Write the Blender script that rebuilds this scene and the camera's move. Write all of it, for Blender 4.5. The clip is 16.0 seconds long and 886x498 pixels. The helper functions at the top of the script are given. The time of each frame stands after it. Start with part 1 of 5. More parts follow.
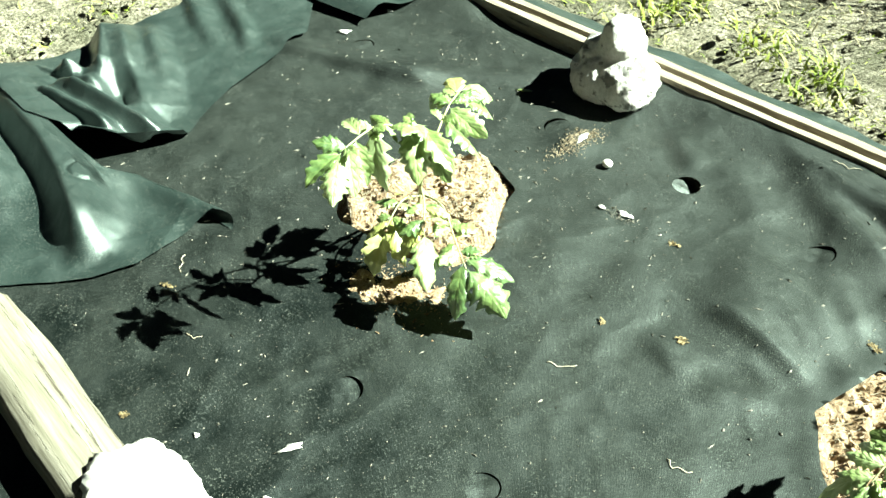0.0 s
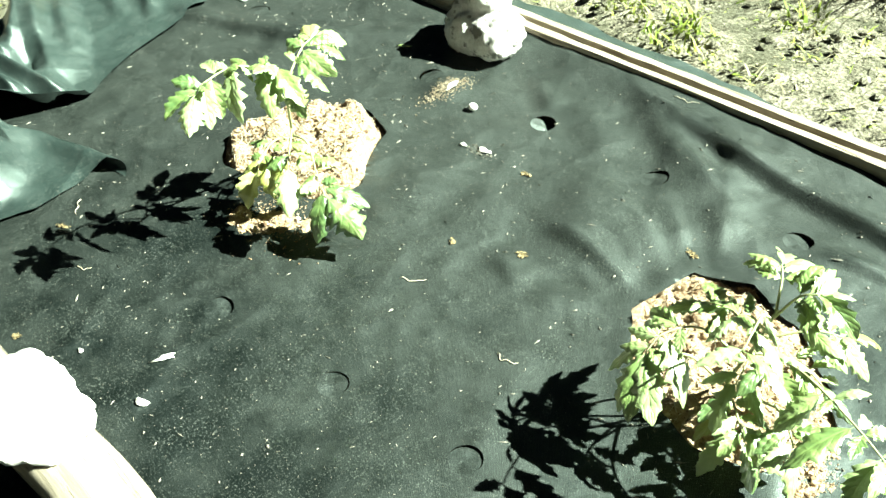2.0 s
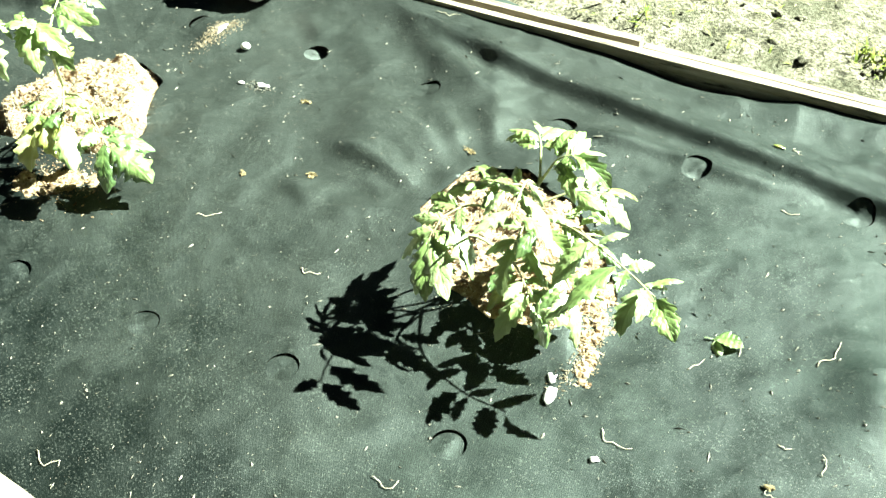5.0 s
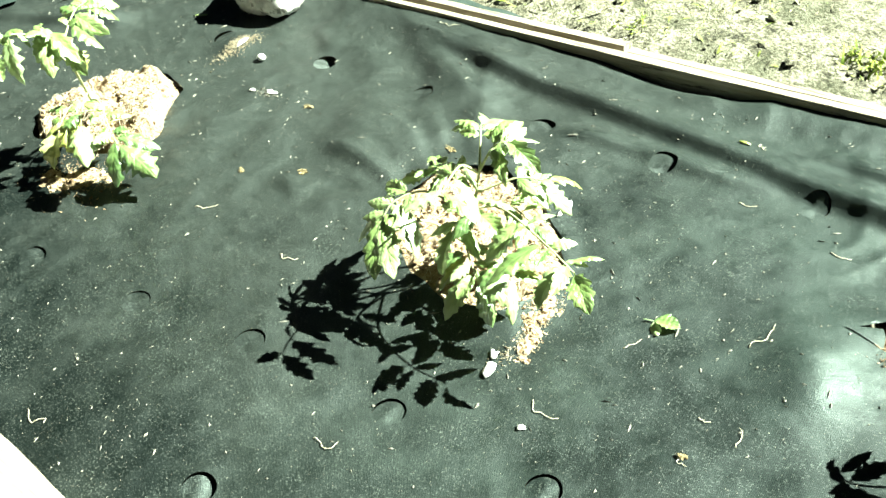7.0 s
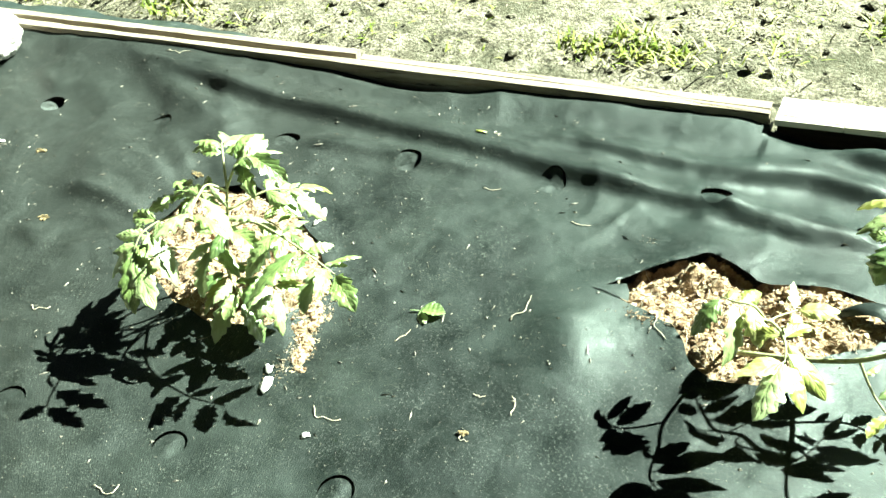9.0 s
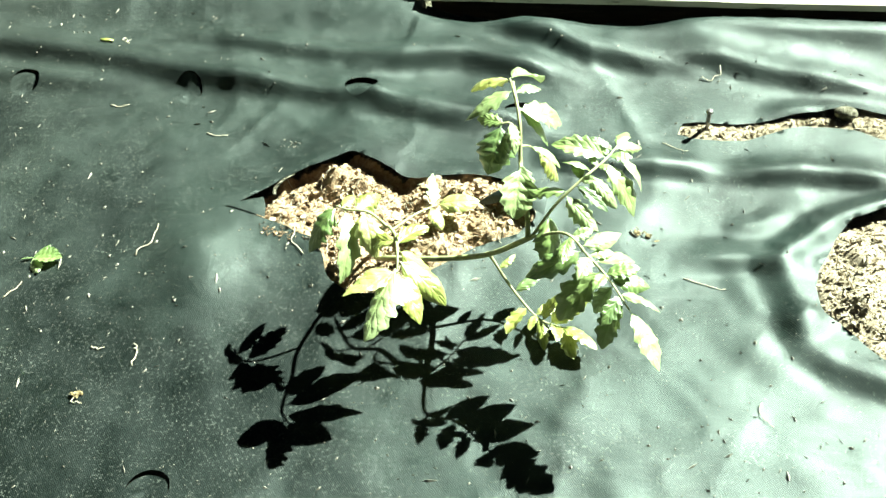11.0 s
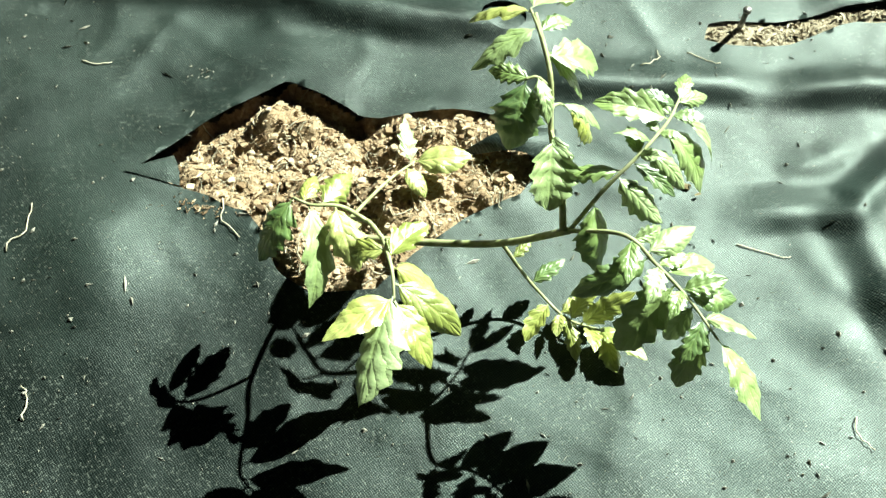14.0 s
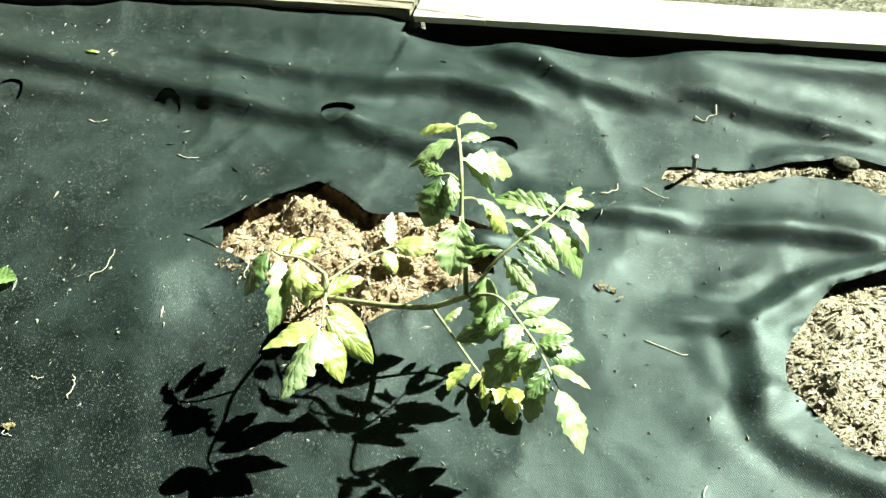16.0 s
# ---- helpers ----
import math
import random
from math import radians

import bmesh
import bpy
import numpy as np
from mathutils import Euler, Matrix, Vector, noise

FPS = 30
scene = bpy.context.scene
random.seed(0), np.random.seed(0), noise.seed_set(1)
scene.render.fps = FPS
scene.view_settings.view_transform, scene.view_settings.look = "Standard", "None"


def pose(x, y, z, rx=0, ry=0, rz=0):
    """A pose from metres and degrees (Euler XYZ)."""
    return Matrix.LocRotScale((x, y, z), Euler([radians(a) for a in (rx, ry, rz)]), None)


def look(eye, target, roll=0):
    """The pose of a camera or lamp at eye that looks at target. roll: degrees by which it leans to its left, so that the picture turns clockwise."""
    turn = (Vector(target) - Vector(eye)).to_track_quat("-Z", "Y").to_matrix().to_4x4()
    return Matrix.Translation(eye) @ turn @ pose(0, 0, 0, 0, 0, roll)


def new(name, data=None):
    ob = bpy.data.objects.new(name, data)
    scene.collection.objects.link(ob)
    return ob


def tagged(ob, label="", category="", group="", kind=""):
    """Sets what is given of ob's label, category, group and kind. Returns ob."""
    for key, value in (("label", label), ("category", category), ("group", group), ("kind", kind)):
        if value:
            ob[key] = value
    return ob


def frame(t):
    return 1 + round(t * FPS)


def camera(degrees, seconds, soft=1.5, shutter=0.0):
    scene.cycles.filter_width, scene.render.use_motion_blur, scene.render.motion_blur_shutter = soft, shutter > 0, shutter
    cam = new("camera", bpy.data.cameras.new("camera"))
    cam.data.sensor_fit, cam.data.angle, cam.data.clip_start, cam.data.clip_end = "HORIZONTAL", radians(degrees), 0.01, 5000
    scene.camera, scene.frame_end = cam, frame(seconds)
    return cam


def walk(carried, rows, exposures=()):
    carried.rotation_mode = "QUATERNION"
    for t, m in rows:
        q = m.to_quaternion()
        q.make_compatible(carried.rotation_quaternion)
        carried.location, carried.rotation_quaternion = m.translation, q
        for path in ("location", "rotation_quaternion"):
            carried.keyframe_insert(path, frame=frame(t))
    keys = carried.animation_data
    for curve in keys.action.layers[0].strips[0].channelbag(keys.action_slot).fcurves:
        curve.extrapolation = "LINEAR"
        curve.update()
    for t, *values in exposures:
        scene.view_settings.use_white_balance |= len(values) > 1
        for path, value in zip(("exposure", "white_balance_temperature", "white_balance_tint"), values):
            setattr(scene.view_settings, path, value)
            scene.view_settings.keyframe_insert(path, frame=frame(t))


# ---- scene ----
cam = camera(46.7, 16.0)
PATH = [
    (0, (0.044, 0.022, 1.298), (-1.979, 1.556, -0.916), -3.7),
    (0.5, (0.057, 0.007, 1.312), (-2.022, 1.521, -0.862), -4.3),
    (1, (0.113, 0.017, 1.307), (-1.935, 1.537, -0.891), -5.3),
    (1.5, (0.239, 0.045, 1.302), (-1.768, 1.568, -0.935), -5.5),
    (2, (0.369, 0.054, 1.314), (-1.615, 1.617, -0.914), -4.9),
    (2.5, (0.475, 0.049, 1.31), (-1.569, 1.554, -0.904), -5.2),
    (3, (0.512, 0.071, 1.308), (-1.47, 1.569, -0.965), -6.4),
    (3.5, (0.465, 0.047, 1.297), (-1.292, 1.797, -0.983), -5.8),
    (4, (0.426, -0.008, 1.295), (-1.056, 1.91, -1.044), -4.2),
    (4.2, (0.419, -0.019, 1.3), (-0.978, 1.926, -1.068), -3.7),
    (6.3, (0.773, 0.04, 1.287), (-1.086, 1.74, -0.95), -9.4),
    (6.5, (0.798, 0.047, 1.287), (-1.084, 1.711, -0.958), -10.2),
    (7, (0.798, 0.042, 1.29), (-1.039, 1.772, -0.938), -9.9),
    (7.5, (0.748, 0.013, 1.298), (-0.904, 1.911, -0.941), -8.0),
    (8, (0.706, -0.019, 1.297), (-0.665, 2.083, -0.95), -7.2),
    (8.5, (0.714, -0.025, 1.292), (-0.546, 2.135, -0.963), -7.7),
    (9, (0.84, 0.025, 1.278), (-0.408, 2.196, -0.977), -7.2),
    (9.2, (0.898, 0.039, 1.28), (-0.337, 2.206, -0.983), -6.2),
    (9.5, (1.015, 0.077, 1.256), (-0.189, 2.25, -1.019), -6.9),
    (10, (1.116, 0.12, 1.234), (0.113, 2.321, -1.11), -6.8),
    (10.2, (1.135, 0.133, 1.221), (0.2, 2.337, -1.147), -6.7),
    (12.3, (0.908, 0.522, 1.091), (0.626, 2.255, -1.783), -1.8),
    (12.5, (0.903, 0.542, 1.074), (0.623, 2.241, -1.82), -2.0),
    (13, (0.877, 0.593, 1.032), (0.714, 2.231, -1.905), 0.9),
    (13.5, (0.866, 0.625, 1.002), (0.709, 2.225, -1.958), 1.2),
    (14, (0.855, 0.623, 1.009), (0.712, 2.258, -1.932), 1.1),
    (14.5, (0.889, 0.6, 1.058), (0.633, 2.327, -1.822), -2.5),
    (15, (1.002, 0.541, 1.108), (0.414, 2.344, -1.676), -5.8),
    (15.5, (1.167, 0.456, 1.143), (0.278, 2.354, -1.492), -6.7),
    (16, (1.216, 0.423, 1.167), (0.34, 2.396, -1.418), -8.0),
]
walk(cam, [(t, look(eye, target, roll)) for t, eye, target, roll in PATH], [(0.0, 2.65, 6150, -15), (1.5, 2.8, 6150, -16), (2.5, 3.05, 6150, -15), (6.5, 3.10, 6150, -16), (7.5, 3.0, 6150, -16), (8.3, 2.86, 6150, -15), (9.5, 2.94, 6150, -15), (10.2, 2.9, 6150, -15), (12.5, 2.32, 6150, -15), (13.5, 2.05, 6150, -14), (15.0, 2.04, 6150, -15), (15.5, 2.03, 6150, -15), (16.0, 2.25, 6150, -16)])

# The plan below is drawn in units of 1.684 m; part() turns it into metres.
K = 1.684

# ---- light ----
SUN_WAY = Vector((-0.76, -0.77, -1.0)).normalized()
world = bpy.data.worlds.new("world")
scene.world = world
world.use_nodes = True
sky = world.node_tree.nodes.new("ShaderNodeTexSky")
sky.sky_type, sky.sun_disc = "NISHITA", False
sky.sun_elevation, sky.sun_rotation = radians(42.7), radians(44.6)
background = world.node_tree.nodes["Background"]
background.inputs["Strength"].default_value = 0.0005
world.node_tree.links.new(sky.outputs["Color"], background.inputs["Color"])
sun = new("sun", bpy.data.lights.new("sun", "SUN"))
sun.data.energy, sun.data.angle, sun.data.color = 4.6, radians(0.5), (1.0, 0.96, 0.88)
sun.rotation_euler = SUN_WAY.to_track_quat("-Z", "Y").to_euler()


# ---- materials ----
class Nodes:
    """Short hand for a node material."""

    def __init__(self, name):
        self.mat = bpy.data.materials.new(name)
        self.mat.use_nodes = True
        self.tree = self.mat.node_tree
        self.bsdf = self.tree.nodes["Principled BSDF"]
        self.out = self.tree.nodes["Material Output"]
        self.where = self.add("ShaderNodeNewGeometry").outputs["Position"]

    def add(self, kind, **settings):
        node = self.tree.nodes.new(kind)
        for key, value in settings.items():
            if key == "op":
                node.operation = value
            elif key == "blend":
                node.blend_type = value
        return node

    def link(self, a, b):
        self.tree.links.new(a, b)

    def put(self, socket, value):
        if isinstance(value, bpy.types.NodeSocket):
            self.link(value, socket)
        else:
            socket.default_value = value

    def noise(self, size, detail=4.0, rough=0.55, vector=None, stretch=None):
        """Noise whose blobs are about size metres wide."""
        n = self.add("ShaderNodeTexNoise")
        v = vector or self.where
        if stretch:
            m = self.add("ShaderNodeMapping")
            m.inputs["Scale"].default_value = stretch
            self.link(v, m.inputs["Vector"])
            v = m.outputs["Vector"]
        self.link(v, n.inputs["Vector"])
        n.inputs["Scale"].default_value = 1.0 / size
        n.inputs["Detail"].default_value = detail
        n.inputs["Roughness"].default_value = rough
        return n.outputs["Fac"]

    def math(self, op, a, b=0.0):
        n = self.add("ShaderNodeMath", op=op)
        self.put(n.inputs[0], a)
        self.put(n.inputs[1], b)
        return n.outputs[0]

    def ramp(self, fac, *stops):
        n = self.add("ShaderNodeValToRGB")
        self.link(fac, n.inputs["Fac"])
        ramp = n.color_ramp
        while len(ramp.elements) < len(stops):
            ramp.elements.new(0.5)
        for e, (at, c) in zip(ramp.elements, stops):
            e.position = at
            e.color = (*c, 1.0) if len(c) == 3 else c
        return n.outputs["Color"]

    def mix(self, fac, a, b, blend="MIX"):
        n = self.add("ShaderNodeMix")
        n.data_type, n.blend_type = "RGBA", blend
        self.put(n.inputs[0], fac)
        self.put(n.inputs[6], (*a, 1.0) if isinstance(a, tuple) else a)
        self.put(n.inputs[7], (*b, 1.0) if isinstance(b, tuple) else b)
        return n.outputs[2]

    def bump(self, height, metres, strength=1.0, below=None):
        n = self.add("ShaderNodeBump")
        n.inputs["Distance"].default_value = metres
        n.inputs["Strength"].default_value = strength
        self.link(height, n.inputs["Height"])
        if below:
            self.link(below, n.inputs["Normal"])
        return n.outputs["Normal"]

    def done(self, colour, rough, normal=None, spec=0.5):
        self.put(self.bsdf.inputs["Base Color"], (*colour, 1.0) if isinstance(colour, tuple) else colour)
        self.put(self.bsdf.inputs["Roughness"], rough)
        self.bsdf.inputs["Specular IOR Level"].default_value = spec
        if normal:
            self.link(normal, self.bsdf.inputs["Normal"])
        return self.mat


def wave(n, axis, pitch, where):
    """A wave along x or y with that pitch in metres."""
    sep = n.add("ShaderNodeSeparateXYZ")
    n.link(where, sep.inputs[0])
    return n.math("SINE", n.math("MULTIPLY", sep.outputs[axis], 2 * math.pi / pitch))


def make_fabric(name, dark, light, rough=0.5, gloss=0.8, woven=1.0):
    """Black woven plastic cloth: fine weave, dusty and brightened patches, pale specks, soft creases."""
    n = Nodes(name)
    sway = n.add("ShaderNodeTexNoise")
    n.link(n.where, sway.inputs["Vector"])
    sway.inputs["Scale"].default_value, sway.inputs["Detail"].default_value = 14.0, 2.0
    shift = n.add("ShaderNodeVectorMath", op="SCALE")
    n.link(sway.outputs["Color"], shift.inputs[0])
    shift.inputs["Scale"].default_value = 0.0045
    moved = n.add("ShaderNodeVectorMath", op="ADD")
    n.link(n.where, moved.inputs[0])
    n.link(shift.outputs[0], moved.inputs[1])
    jitter = n.add("ShaderNodeTexNoise")
    n.link(n.where, jitter.inputs["Vector"])
    jitter.inputs["Scale"].default_value, jitter.inputs["Detail"].default_value = 130.0, 2.0
    ragged = n.add("ShaderNodeVectorMath", op="MULTIPLY_ADD")
    n.link(jitter.outputs["Color"], ragged.inputs[0])
    ragged.inputs[1].default_value = (0.0042, 0.0042, 0.0)
    n.link(moved.outputs[0], ragged.inputs[2])
    moved = ragged
    weave = n.math("MULTIPLY", wave(n, 0, 0.0033, moved.outputs[0]), wave(n, 1, 0.0033, moved.outputs[0]))
    thread = n.ramp(n.math("ADD", n.math("MULTIPLY", weave, 0.5), 0.5), (0.36, (0, 0, 0)), (0.64, (1, 1, 1)))
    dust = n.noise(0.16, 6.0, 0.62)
    # tone ramp, lighter towards the far boards: sheen put into the colour
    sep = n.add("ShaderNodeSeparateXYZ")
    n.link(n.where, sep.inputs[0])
    far_tone = n.add("ShaderNodeMapRange")
    n.link(n.math("SUBTRACT", sep.outputs[1], n.math("MULTIPLY", sep.outputs[0], 0.50)), far_tone.inputs[0])
    far_tone.inputs[1].default_value, far_tone.inputs[2].default_value = 0.48, 1.75
    far_tone.inputs[3].default_value, far_tone.inputs[4].default_value = -0.19, 0.17
    # lighter and darker patches, part dust, part glare painted in: middle, reach and amount
    amount = n.math("ADD", dust, far_tone.outputs[0])
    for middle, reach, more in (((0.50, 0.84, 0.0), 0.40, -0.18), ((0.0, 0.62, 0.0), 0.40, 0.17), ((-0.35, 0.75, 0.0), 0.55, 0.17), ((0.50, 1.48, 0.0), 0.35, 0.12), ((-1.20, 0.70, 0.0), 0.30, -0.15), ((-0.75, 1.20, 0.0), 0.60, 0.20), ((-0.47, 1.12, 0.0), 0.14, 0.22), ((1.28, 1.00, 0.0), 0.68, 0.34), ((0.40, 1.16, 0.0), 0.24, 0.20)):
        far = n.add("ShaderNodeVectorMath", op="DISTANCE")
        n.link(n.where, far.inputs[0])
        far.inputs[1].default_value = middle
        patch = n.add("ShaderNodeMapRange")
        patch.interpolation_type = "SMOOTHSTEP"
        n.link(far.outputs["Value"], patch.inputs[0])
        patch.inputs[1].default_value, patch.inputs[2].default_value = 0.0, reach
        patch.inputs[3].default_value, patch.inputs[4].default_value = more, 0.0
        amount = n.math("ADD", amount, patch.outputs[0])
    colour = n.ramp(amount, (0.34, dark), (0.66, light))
    # brownish dust at the shaded end, greener cloth at the other
    green = n.add("ShaderNodeMapRange")
    n.link(sep.outputs[0], green.inputs[0])
    green.inputs[1].default_value, green.inputs[2].default_value = -0.35, 0.9
    colour = n.mix(green.outputs[0], colour, n.mix(1.0, colour, (0.66, 1.0, 0.97), "MULTIPLY"))
    grit = n.noise(0.0034, 2.0, 0.6)
    cover = n.ramp(n.noise(0.09, 4.0, 0.6), (0.38, (0.25, 0.25, 0.25)), (0.66, (1, 1, 1)))
    speck = n.math("MULTIPLY", n.ramp(grit, (0.58, (0, 0, 0)), (0.63, (1, 1, 1))), cover)
    colour = n.mix(n.math("MULTIPLY", speck, 0.85), colour, (0.11, 0.12, 0.105))
    streak = n.ramp(n.noise(0.03, 5.0, 0.75, stretch=(0.5, 2.2, 1.0)), (0.62, (0, 0, 0)), (0.74, (1, 1, 1)))
    colour = n.mix(n.math("MULTIPLY", n.math("MULTIPLY", streak, cover), 0.45), colour, (0.09, 0.095, 0.085))
    colour = n.mix(n.math("MULTIPLY", n.math("SUBTRACT", 1.0, thread), 0.8 * woven), colour, (0.0012, 0.002, 0.0018))
    b = n.bump(weave, 0.0006, 0.26)
    b = n.bump(n.noise(0.005, 5.0, 0.7), 0.0016, 0.36, b)
    b = n.bump(n.noise(0.05, 4.0, 0.6, stretch=(1.0, 1.5, 1.0)), 0.005, 0.16, b)
    b = n.bump(n.noise(0.11, 3.0, 0.5, stretch=(1.0, 1.7, 1.0)), 0.016, 0.15, b)
    n.bsdf.inputs["Specular Tint"].default_value = (0.88, 1.0, 0.955, 1.0)
    n.done(colour, n.ramp(n.noise(0.05), (0.3, (rough - 0.08,) * 3), (0.7, (rough + 0.1,) * 3)), b, 0.8)
    # the cloth shines more where that painted tone is lighter
    tone_gloss = n.ramp(amount, (0.12, (0.58, 0.58, 0.58)), (0.55, (1.0, 1.0, 1.0)))
    sheen = n.math("ADD", n.math("MULTIPLY", thread, gloss * woven), 0.28 + gloss * (1 - woven))
    n.link(n.math("MULTIPLY", sheen, tone_gloss), n.bsdf.inputs["Specular IOR Level"])
    return n.mat


def make_soil(name, a, b, c, grain=0.006):
    n = Nodes(name)
    big, fine = n.noise(0.05, 6.0, 0.6), n.noise(grain, 5.0, 0.7)
    colour = n.ramp(n.mix(0.55, big, fine), (0.30, a), (0.5, b), (0.68, c))
    nb = n.bump(fine, 0.006, 0.9)
    return n.done(colour, 0.92, nb, 0.2)


def make_chips(name, *tones):
    """Crumbs and shreds, each of its own tone."""
    n = Nodes(name)
    geo = n.add("ShaderNodeNewGeometry")
    colour = n.ramp(geo.outputs["Random Per Island"], *zip((0.0, 0.2, 0.7, 1.0), tones))
    fine = n.noise(0.003, 4.0, 0.7)
    colour = n.mix(n.math("MULTIPLY", fine, 0.4), colour, (0.10, 0.07, 0.045))
    return n.done(colour, 0.9, n.bump(fine, 0.001, 0.7), 0.2)


def make_ground(name, a, b, c, grain):
    n = Nodes(name)
    big, mid, fine = n.noise(0.22, 5.0, 0.65), n.noise(0.05, 5.0, 0.65), n.noise(grain, 5.0, 0.7)
    colour = n.ramp(n.mix(0.6, mid, fine), (0.40, a), (0.49, b), (0.60, c))
    damp = n.ramp(big, (0.40, (1, 1, 1)), (0.52, (0, 0, 0)))
    colour = n.mix(n.math("MULTIPLY", damp, 0.62), colour, (0.055, 0.058, 0.032))
    return n.done(colour, 0.93, n.bump(n.mix(0.5, mid, fine), 0.018, 1.0), 0.2)


def make_wood(name, a, b, c, along=(1.2, 26, 26)):
    n = Nodes(name)
    grain = n.noise(0.35, 8.0, 0.7, stretch=along)
    crack = n.noise(0.5, 6.0, 0.75, stretch=(0.7, 34, 34))
    blotch = n.noise(0.12, 4.0)
    colour = n.ramp(grain, (0.3, a), (0.5, b), (0.7, c))
    colour = n.mix(n.ramp(blotch, (0.35, (0, 0, 0)), (0.75, (0.35, 0.35, 0.35))), colour, a)
    line = n.ramp(crack, (0.37, (1, 1, 1)), (0.42, (0, 0, 0)))
    colour = n.mix(n.math("MULTIPLY", line, 0.85), colour, (0.06, 0.045, 0.03))
    nb = n.bump(grain, 0.003, 0.6)
    nb = n.bump(n.math("SUBTRACT", 1.0, line), 0.004, 0.6, nb)
    return n.done(colour, 0.8, nb, 0.25)


def make_leaf(name, base, lightc, glow, through_light=0.30):
    n = Nodes(name)
    uv = n.add("ShaderNodeUVMap")
    uv.uv_map = "leaf"
    sep = n.add("ShaderNodeSeparateXYZ")
    n.link(uv.outputs["UV"], sep.inputs[0])
    across = n.math("ABSOLUTE", sep.outputs[0])
    side = n.math("SUBTRACT", n.math("MULTIPLY", sep.outputs[1], 6.0), n.math("MULTIPLY", n.math("ADD", across, n.math("MULTIPLY", n.noise(0.012), 0.5)), 2.0))
    veins = n.math("POWER", n.math("ABSOLUTE", n.math("SINE", n.math("MULTIPLY", side, math.pi))), 0.5)
    rib = n.math("MINIMUM", n.math("MULTIPLY", across, 9.0), 1.0)
    puff = n.math("MULTIPLY", veins, rib)
    info = n.add("ShaderNodeObjectInfo")
    tone = n.math("ADD", n.math("MULTIPLY", n.noise(0.03), 0.5), n.math("MULTIPLY", info.outputs["Random"], 0.5))
    colour = n.ramp(tone, (0.25, base), (0.48, tuple((p + q) / 2 for p, q in zip(base, glow))), (0.72, lightc))
    colour = n.mix(n.math("MULTIPLY", n.math("SUBTRACT", 1.0, puff), 0.22), colour, glow)
    nb = n.bump(puff, 0.0016, 0.45)
    nb = n.bump(n.noise(0.012, 3.0), 0.003, 0.6, nb)
    n.done(colour, n.ramp(n.noise(0.02), (0.3, (0.33, 0.33, 0.33)), (0.7, (0.46, 0.46, 0.46))), nb, 1.0)
    n.bsdf.inputs["Coat Weight"].default_value, n.bsdf.inputs["Coat Roughness"].default_value = 1.0, 0.40
    glass = n.add("ShaderNodeBsdfTranslucent")
    n.link(n.mix(0.5, colour, glow), glass.inputs["Color"])
    n.link(nb, glass.inputs["Normal"])
    mixer = n.add("ShaderNodeMixShader")
    mixer.inputs[0].default_value = through_light
    n.link(n.bsdf.outputs[0], mixer.inputs[1])
    n.link(glass.outputs[0], mixer.inputs[2])
    n.link(mixer.outputs[0], n.out.inputs["Surface"])
    return n.mat


def make_plain(name, a, b, size=0.02, rough=0.8, relief=0.002, spec=0.3):
    n = Nodes(name)
    f = n.noise(size, 5.0, 0.6)
    return n.done(n.ramp(f, (0.35, a), (0.65, b)), rough, n.bump(f, relief, 0.7), spec)


def make_rock(name):
    n = Nodes(name)
    big, fine = n.noise(0.05, 6.0, 0.65), n.noise(0.008, 5.0, 0.7)
    colour = n.ramp(fine, (0.3, (0.62, 0.60, 0.55)), (0.6, (0.82, 0.80, 0.76)))
    stain = n.ramp(big, (0.52, (0, 0, 0)), (0.57, (1, 1, 1)))
    colour = n.mix(n.math("MULTIPLY", stain, 0.8), colour, (0.10, 0.09, 0.075))
    nb = n.bump(n.mix(0.5, big, fine), 0.012, 0.8)
    return n.done(colour, 0.85, nb, 0.25)


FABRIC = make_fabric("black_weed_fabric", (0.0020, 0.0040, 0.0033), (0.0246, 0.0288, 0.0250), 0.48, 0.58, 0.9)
FABRIC_FLAP = make_fabric("smooth_black_fabric", (0.011, 0.019, 0.0172), (0.024, 0.037, 0.033), 0.41, 1.2, 0.4)
SOIL = make_soil("dry_potting_soil", (0.085, 0.052, 0.028), (0.35, 0.25, 0.155), (0.58, 0.46, 0.33))
SOIL_CHIP = make_chips("shredded_bark_soil", (0.10, 0.06, 0.034), (0.29, 0.195, 0.115), (0.46, 0.345, 0.225), (0.62, 0.51, 0.37))
PALE_CHIP = make_chips("pale_shredded_mulch", (0.14, 0.11, 0.07), (0.33, 0.275, 0.195), (0.50, 0.43, 0.32), (0.66, 0.60, 0.47))
GROUND = make_ground("dry_garden_ground", (0.035, 0.032, 0.022), (0.17, 0.155, 0.11), (0.36, 0.335, 0.26), 0.008)
SAND = make_soil("pale_spilled_sand", (0.22, 0.17, 0.11), (0.40, 0.335, 0.24), (0.56, 0.49, 0.38), 0.003)
WOOD_GREY = make_wood("weathered_plank", (0.16, 0.13, 0.09), (0.28, 0.24, 0.18), (0.40, 0.36, 0.29))
# near-black wood whose colour carries the shade under the pale board
WOOD_SHADE = make_wood("shade_dark_timber", (0.02, 0.016, 0.011), (0.035, 0.028, 0.02), (0.06, 0.048, 0.035))
WOOD_PALE = make_wood("bleached_plank", (0.55, 0.50, 0.40), (0.68, 0.63, 0.53), (0.76, 0.72, 0.63), (0.7, 14, 14))
WOOD_LOG = make_wood("split_log", (0.11, 0.099, 0.070), (0.21, 0.195, 0.150), (0.31, 0.292, 0.235), (1.0, 30, 30))
LEAF = make_leaf("tomato_leaf", (0.076, 0.135, 0.040), (0.34, 0.42, 0.20), (0.37, 0.48, 0.14), 0.14)
